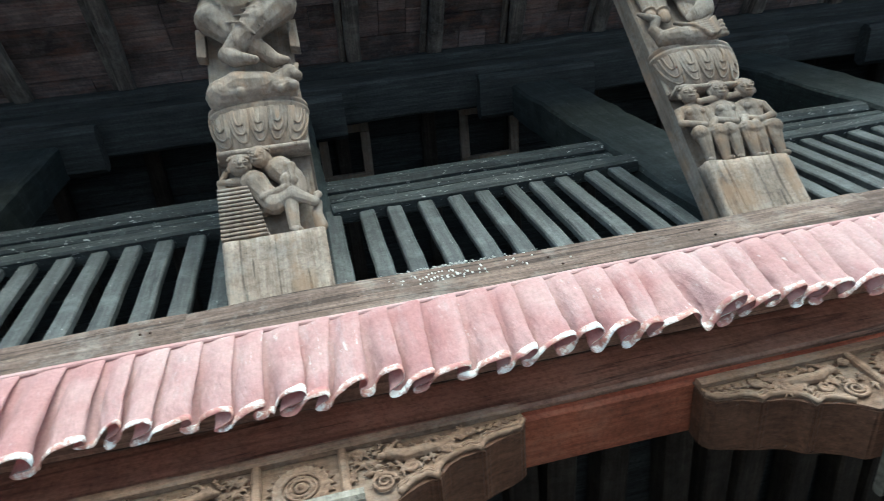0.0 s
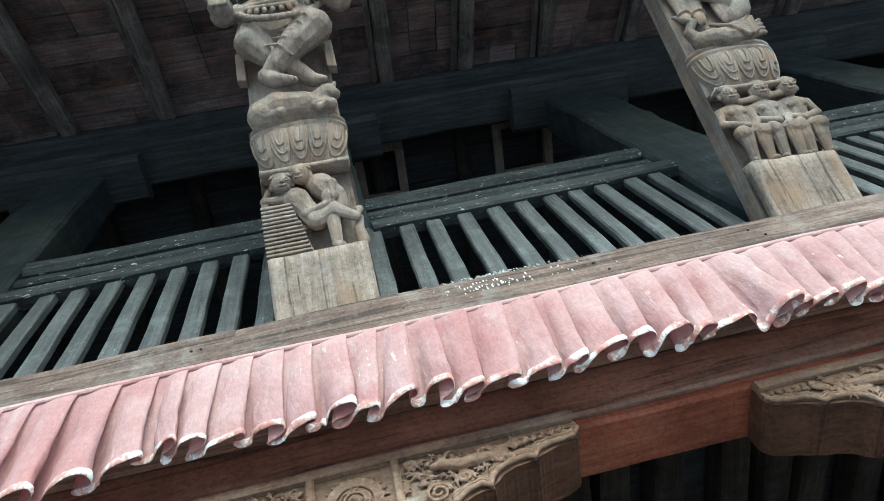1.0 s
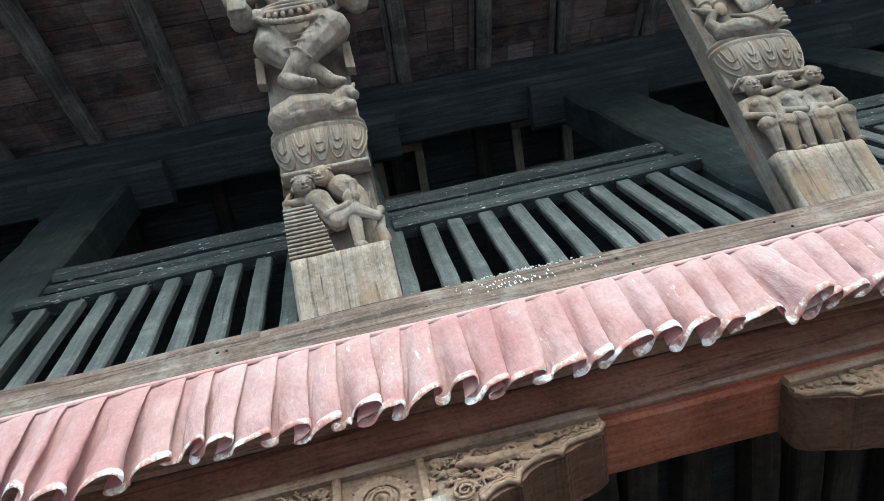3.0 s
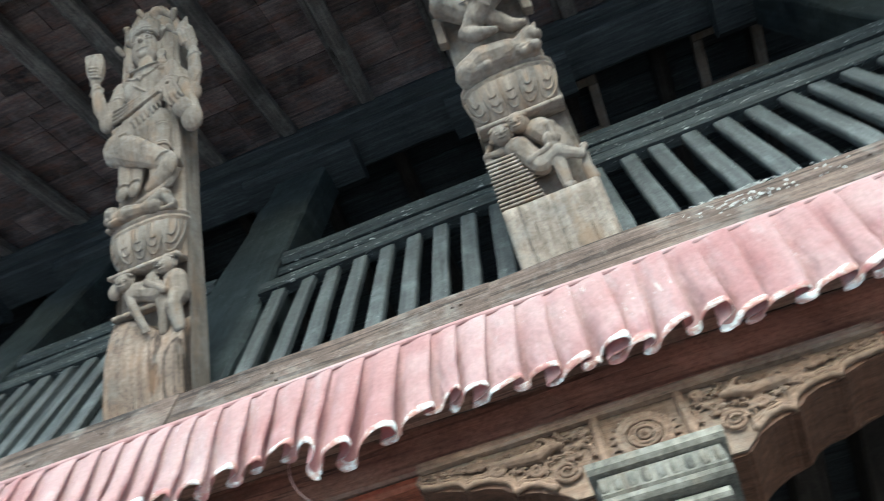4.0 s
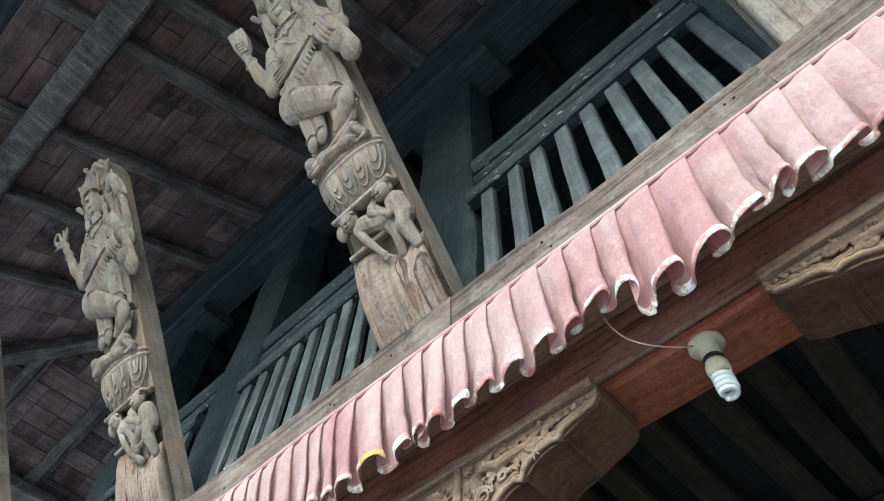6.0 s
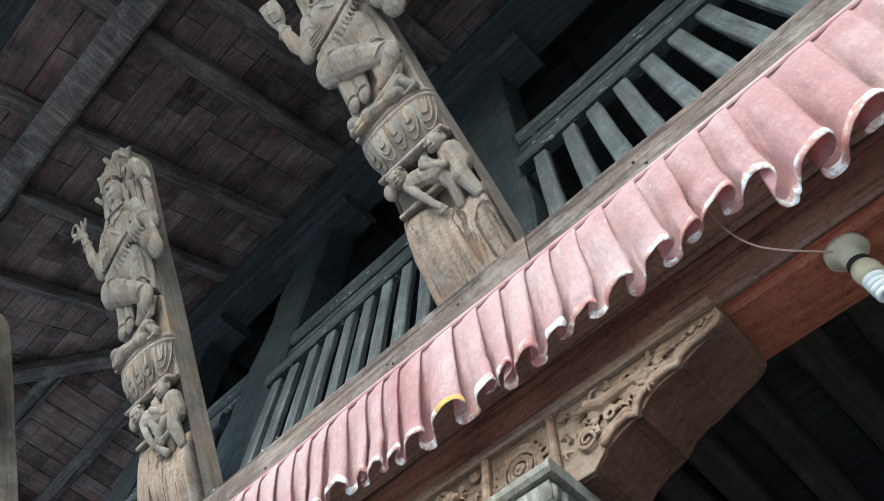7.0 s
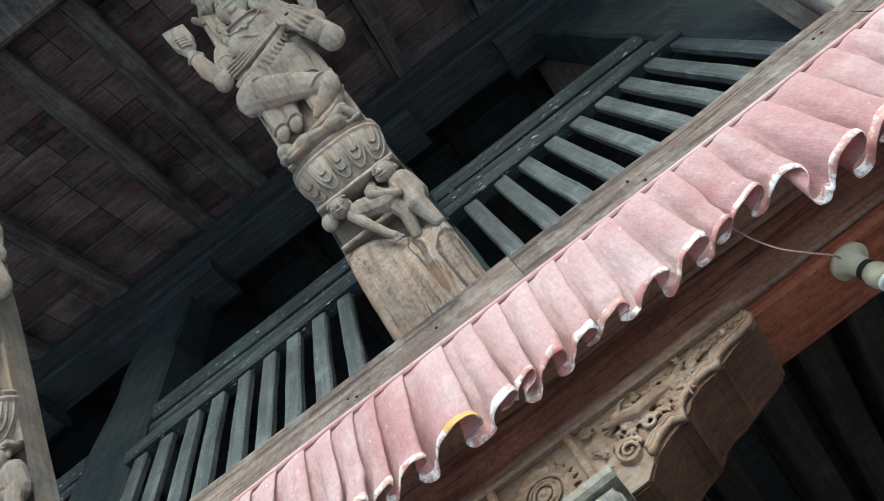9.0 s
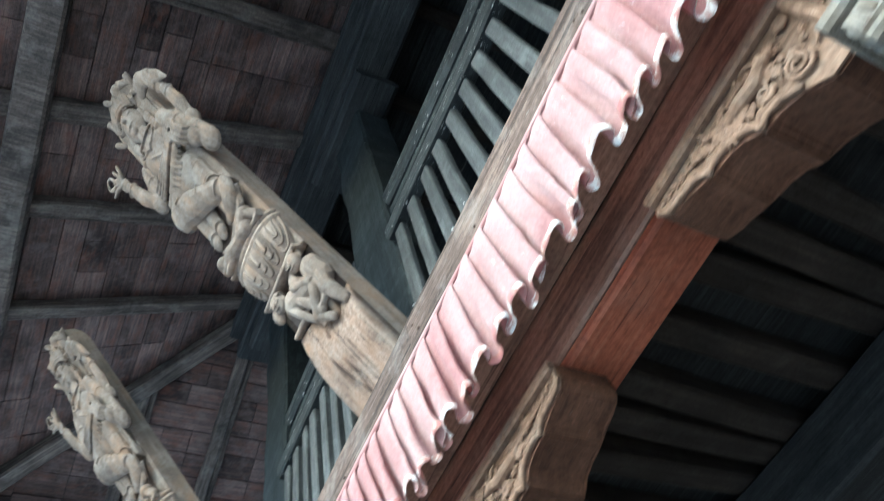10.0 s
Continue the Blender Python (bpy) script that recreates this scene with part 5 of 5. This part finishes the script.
# ---- brackets on the pillars ----
HALF = [(0.43, 2.572), (0.432, 2.522), (0.420, 2.506), (0.395, 2.500), (0.365, 2.497), (0.345, 2.489), (0.334, 2.474), (0.318, 2.480), (0.290, 2.476), (0.262, 2.464), (0.248, 2.450), (0.241, 2.431), (0.225, 2.440), (0.20, 2.433), (0.17, 2.412), (0.14, 2.384)]


def edge_tube(bm, lift, rad, d, sgn):
    for sgn in (sgn,):
        pts = [(sgn * (x - 0.004), d, z + lift) for x, z in HALF[1:-1]]
        fine = []
        for a, b in zip(pts, pts[1:]):
            for i in range(5):
                fine.append(tuple(a[k] + (b[k] - a[k]) * i / 5 for k in range(3)))
        fine.append(pts[-1])
        add_tube(bm, fine, [rad * (1 + 0.12 * math.sin(i * 1.3)) for i in range(len(fine))], 8)
    return bm


def spiral(c, r0, turns, sgn, d, n=26):
    out = []
    for i in range(n):
        f = i / (n - 1)
        a = sgn * 2 * math.pi * turns * f
        r = r0 * (1 - 0.8 * f)
        out.append((c[0] + r * math.cos(a), d - 0.004 * f, c[1] + r * math.sin(a)))
    return out


def leaf(bm, x, z, a, L, sgn, d=0.125):
    """A curling leaf with a midrib and two lobes."""
    for off, k, r in ((0.0, 1.0, 0.0033), (0.7, 0.75, 0.0026), (-0.7, 0.75, 0.0026)):
        p = [(sgn * (x + k * L * f * math.cos(a + off * f + 0.5 * f)), d - 0.009 * math.sin(math.pi * (0.25 + 0.6 * f)), z + k * L * f * math.sin(a + off * f + 0.5 * f)) for f in (0.0, 0.4, 0.75, 1.0)]
        add_tube(bm, p, [0.7 * r, r, 0.8 * r, 0.3 * r], 6)


def foliage(seed, sgn):
    """Scrolls, leaves and a small beast between the border and the wavy edge."""
    bm = bmesh.new()
    rng = random.Random(seed)
    for (x, z, r, t) in ((0.145, 2.445, 0.024, 2.0), (0.245, 2.517, 0.017, 1.7), (0.197, 2.468, 0.015, 1.6), (0.268, 2.492, 0.012, 1.5), (0.318, 2.522, 0.011, 1.5), (0.106, 2.528, 0.012, 1.5)):
        p = spiral((sgn * x, z), r, t, sgn, 0.117)
        add_tube(bm, p, [0.0043 * (1 - 0.4 * i / len(p)) for i in range(len(p))], 7)
    # beast: body, neck, head with a snout, horn and eye
    pts = [(sgn * 0.298, 0.121, 2.532), (sgn * 0.262, 0.117, 2.505), (sgn * 0.225, 0.114, 2.500), (sgn * 0.19, 0.112, 2.494), (sgn * 0.162, 0.111, 2.508)]
    add_tube(bm, pts, [0.005, 0.009, 0.012, 0.013, 0.009], 9)
    add_ball(bm, pts[-1], (0.014, 0.011, 0.012), 10)
    add_ball(bm, (sgn * 0.148, 0.110, 2.503), (0.010, 0.008, 0.006), 8)
    add_ball(bm, (sgn * 0.158, 0.101, 2.512), (0.003, 0.003, 0.003), 6)
    add_tube(bm, [(sgn * 0.166, 0.111, 2.516), (sgn * 0.176, 0.110, 2.530), (sgn * 0.190, 0.112, 2.536)], [0.005, 0.004, 0.002], 7)
    for i in range(16):          # scales along the back
        f = i / 15
        add_ball(bm, (sgn * (0.185 + 0.10 * f), 0.1045 + 0.010 * f, 2.499 + 0.012 * f * f + 0.004 * math.sin(i * 2.0)), (0.004, 0.003, 0.005), 6)
    for i in range(14):          # flame leaves that run out to the end
        f = i / 13
        leaf(bm, 0.285 + 0.12 * f, 2.516 + 0.014 * f, 0.9 - 1.3 * (i % 2), 0.020 - 0.007 * f, sgn)
    for i in range(64):
        x = rng.uniform(0.095, 0.32)
        lo = 2.452 + 0.24 * max(0.0, x - 0.14)
        z = rng.uniform(lo, 2.535)
        if abs(x - 0.145) < 0.02 and abs(z - 2.445) < 0.022:
            continue
        leaf(bm, x, z, rng.uniform(0, 2 * math.pi), rng.uniform(0.016, 0.028), sgn)
    return bm


def rosette():
    bm = bmesh.new()
    c = (0.0, 2.478)
    for r, t in ((0.010, 0.003), (0.019, 0.0034), (0.027, 0.0028), (0.036, 0.0034)):
        add_tube(bm, [(c[0] + r * math.cos(2 * math.pi * i / 32), 0.117 + 0.06 * r, c[1] + r * math.sin(2 * math.pi * i / 32)) for i in range(33)], t, 7)
    add_ball(bm, (c[0], 0.115, c[1]), (0.007, 0.007, 0.007), 10)
    for i in range(22):
        a = 2 * math.pi * i / 22
        for o, r1 in ((-0.07, 0.057), (0.07, 0.057), (0.0, 0.062)):
            add_tube(bm, [(c[0] + 0.039 * math.cos(a + o), 0.121, c[1] + 0.039 * math.sin(a + o)), (c[0] + 0.05 * math.cos(a + o), 0.117, c[1] + 0.05 * math.sin(a + o)), (c[0] + r1 * math.cos(a), 0.122, c[1] + r1 * math.sin(a))], [0.0028, 0.004, 0.0018], 5)
    return bm


foliage_me = {(k, sgn): fused(foliage(3 + 5 * k, sgn), "foliage_carving", 0.0015, 1) for k in (0, 1) for sgn in (-1, 1)}
rosette_me = fused(rosette(), "rosette", 0.0017, 1)
cord_me = {}
for sgn in (-1, 1):
    cord = edge_tube(bmesh.new(), 0.006, 0.0058, 0.119, sgn)
    edge_tube(cord, 0.0165, 0.0038, 0.120, sgn)
    edge_tube(cord, 0.0245, 0.0028, 0.1215, sgn)
    cord_me[sgn] = mesh_of(cord, "edge_moulding", True)
for me in (*foliage_me.values(), rosette_me, *cord_me.values()):
    me.materials.append(M_BRACKET)


def bracket_body():
    """The block, finely cut along its length, with a hollowed underside."""
    bm = bmesh.new()
    outline = HALF + [(-x, z) for x, z in reversed(HALF)]
    add_prism(bm, outline, 0.126, 0.258)
    bmesh.ops.bevel(bm, geom=list(bm.edges), offset=0.005, segments=2, affect="EDGES")
    return bm


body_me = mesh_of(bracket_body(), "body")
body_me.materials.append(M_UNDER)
face_bm = add_prism(bmesh.new(), [(x * 0.996, z + 0.003) for x, z in HALF] + [(-x * 0.996, z + 0.003) for x, z in reversed(HALF)], 0.1235, 0.128)
face_me = mesh_of(face_bm, "front_panel")
face_me.materials.append(M_BRACKET)

dent_me = mesh_of(add_lathe(bmesh.new(), [(0.003, 0.0), (0.0085, 0.004), (0.0095, 0.014), (0.009, 0.026), (0.004, 0.032)], 8), "dentil", True)
dent_me.materials.append(M_PILLAR)


def pillar_relief():
    """Leaf lozenges cut into the faces of the shaft."""
    bm = bmesh.new()
    rng = random.Random(2)
    for face in (0, 1):
        for row in range(5):
            z0 = 2.252 - 0.021 * row
            for col in range(7):
                u = -0.051 + 0.0165 * col
                for o in (-0.8, 0.0, 0.8):
                    a = (0.8 if (row + col) % 2 else 2.3) + o + rng.uniform(-0.25, 0.25)
                    p = [(u, z0), (u + 0.008 * math.cos(a), z0 + 0.009 * math.sin(a)), (u + 0.015 * math.cos(a + 0.5), z0 + 0.015 * math.sin(a + 0.5))]
                    pts = [(q[0], 0.0895, q[1]) for q in p] if face == 0 else [(0.0705, 0.18 + q[0], q[1]) for q in p]
                    add_tube(bm, pts, [0.0016, 0.0021, 0.0009], 5)
        fr = [(-0.061, 2.268), (0.061, 2.268), (0.061, 2.152), (-0.061, 2.152), (-0.061, 2.268)]
        add_tube(bm, [(q[0], 0.0895, q[1]) if face == 0 else (0.0705, 0.18 + q[0], q[1]) for q in fr], 0.003, 6)
    return bm


relief_me = fused(pillar_relief(), "leaf_relief", 0.0013, 1)
relief_me.materials.append(M_PILLAR)

for i, c in enumerate(CENTRES[:4] + [1.395, 2.62]):
    at = Matrix.Translation((c + 0.003, 0.042 if i > 3 else 0.0, 0))
    br = thing("pillar_bracket", "long carved brown bracket with scrolled ends under the lintel", "bracket", "brackets on the pillars")
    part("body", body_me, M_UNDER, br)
    part("front_panel", face_me, M_BRACKET, br, "carved brown face of the bracket")
    part("top_border", box(-0.428, 0.428, 0.108, 0.127, 2.548, 2.571, bevel=0.004, wob=0.002, cuts=20, seed=i), M_BRACKET, br)
    for sgn in (-1, 1):
        part("edge_moulding", cord_me[sgn], M_BRACKET, br)
        part("foliage_carving", foliage_me[(i % 2, sgn)], M_BRACKET, br)
    part("rosette", rosette_me, M_BRACKET, br)
    for sgn in (-1, 1):
        o = part("divider", box(-0.0085, 0.0085, 0.110, 0.127, 2.40, 2.547, bevel=0.004, axis=2, cuts=3), M_BRACKET, br)
        o.matrix_world = pose(0.078 * sgn, 0, 0)
    br.matrix_world = at

    pl = thing("pillar", "pale carved wooden pillar with a moulded grey capital", "pillar", "pillars of the arcade")
    cap = part("capital", box(-0.108, 0.108, 0.045, 0.345, 2.358, 2.383, bevel=0.006, wob=0.002, cuts=8, seed=i), M_PILLAR, pl)
    part("dentil_band", box(-0.095, 0.095, 0.058, 0.335, 2.316, 2.357, bevel=0.004), M_PILLAR, cap)
    part("lower_moulding", box(-0.098, 0.098, 0.055, 0.337, 2.296, 2.315, bevel=0.006), M_PILLAR, cap)
    part("necking", box(-0.082, 0.082, 0.074, 0.32, 2.277, 2.295, bevel=0.005), M_PILLAR, cap)
    for k in range(9):
        o = part("dentil", dent_me, M_PILLAR, cap)
        o.matrix_world = pose(-0.088 + 0.022 * k, 0.0625, 2.321)
    for k in range(11):
        for sgn in (-1, 1):
            o = part("dentil", dent_me, M_PILLAR, cap)
            o.matrix_world = pose(0.0915 * sgn, 0.07 + 0.0255 * k, 2.321)
    part("shaft", box(-0.07, 0.07, 0.09, 0.28, 0.0, 2.276, bevel=0.006, axis=2, cuts=20, wob=0.003, seed=i), M_PILLAR, pl)
    part("leaf_relief", relief_me, M_PILLAR, pl)
    for (z, w, hgt) in ((2.135, 0.083, 0.013), (2.115, 0.078, 0.016), (2.092, 0.086, 0.018), (2.068, 0.078, 0.018), (2.04, 0.088, 0.022), (2.0, 0.081, 0.03)):
        part("ring_moulding", box(-w, w, 0.18 - w - 0.022, 0.18 + w + 0.022, z, z + hgt, bevel=0.005), M_PILLAR, pl)
    pl.matrix_world = at

# ---- lamp ----
lamp = thing("lamp", "spiral energy-saving bulb in a cream batten holder on the beam", "lamp", at=pose(-0.429, 0.192, 2.5725, 3, 0, 0) @ Matrix.Scale(1.09, 4))
part("holder", add_lathe(bmesh.new(), [(0.02, 0.0), (0.031, -0.001), (0.032, -0.009), (0.029, -0.013), (0.0175, -0.017), (0.0165, -0.036), (0.012, -0.038)]), M_CERAMIC, lamp, "", True)
part("collar", add_lathe(bmesh.new(), [(0.012, -0.037), (0.0175, -0.038), (0.0175, -0.045), (0.012, -0.046)]), M_BLACK, lamp, "black collar", True)
part("bulb_base", add_lathe(bmesh.new(), [(0.012, -0.046), (0.0165, -0.047), (0.0195, -0.055), (0.0195, -0.067), (0.015, -0.074)]), M_CERAMIC, lamp, "", True)
pts = [(0.0135 * math.cos(a) * min(1, 1.25 - 0.6 * (a / 28.0) ** 3), 0.0135 * math.sin(a) * min(1, 1.25 - 0.6 * (a / 28.0) ** 3), -0.074 - 0.045 * a / 28.0) for a in [28.0 * i / 110 for i in range(111)]]
part("spiral_tube", add_tube(bmesh.new(), pts, 0.0046, 8), M_TUBE, lamp, "white spiral glass tube", True)

wire = thing("lamp_wire", "thin pale pink wire looping from the valance to the lamp", "wire")
ends = [(-0.55, 0.04, 2.728), (-0.547, 0.045, 2.66), (-0.542, 0.06, 2.60), (-0.525, 0.082, 2.565), (-0.495, 0.108, 2.545), (-0.462, 0.14, 2.542), (-0.447, 0.165, 2.555), (-0.44, 0.18, 2.568)]
fine = []
for k in range(len(ends) - 1):
    p = [Vector(ends[max(0, min(len(ends) - 1, k + o))]) for o in (-1, 0, 1, 2)]
    for i in range(6):
        f = i / 6
        fine.append(0.5 * (2 * p[1] + (p[2] - p[0]) * f + (2 * p[0] - 5 * p[1] + 4 * p[2] - p[3]) * f * f + (3 * p[1] - p[0] - 3 * p[2] + p[3]) * f ** 3))
part("cable", add_tube(bmesh.new(), fine, 0.0016, 6), M_WIRE, wire, "", True)

# ---- nails, droppings and dust on the ledge ----
nail_me = mesh_of(add_lathe(bmesh.new(), [(0.001, 0.002), (0.003, 0.0015), (0.0035, 0.0), (0.002, -0.004)], 9), "nail", True)
nail_me.materials.append(M_NAIL)
rng = random.Random(77)
x = X_LO + 0.12
while x < X_HI - 0.1:
    for k in range(rng.choice((1, 1, 2))):
        o = part("nail", nail_me, M_NAIL, ledge)
        o.matrix_world = pose(x + 0.02 * k, -0.0325, rng.uniform(2.81, 2.87), 90, 0, 0)
    x += rng.uniform(0.2, 0.5)
bm = bmesh.new()
for i in range(1300):
    px = rng.gauss(0.53, 0.075) if i < 1100 else rng.uniform(X_LO + 0.3, X_HI - 0.3)
    heap = math.exp(-((px - 0.53) / 0.1) ** 2)
    py = rng.uniform(-0.030, 0.03)
    r = rng.uniform(0.0008, 0.0030)
    add_ball(bm, (px, py, TOP + 0.0005 + 0.006 * heap * rng.random()), (r * rng.uniform(0.7, 2.2), r * rng.uniform(0.7, 1.6), r * rng.uniform(0.4, 1.1)), 5)
for i in range(70):
    px = rng.gauss(0.53, 0.11)
    pz = rng.uniform(2.85, 2.895)
    r = rng.uniform(0.001, 0.003)
    add_ball(bm, (px, -0.0315, pz), (r, 0.0025, r * rng.uniform(0.8, 2.5)), 5)
tagged(part("bird_droppings", bm, M_LIME), "crust of white bird droppings on the ledge", "droppings", kind="stuff")
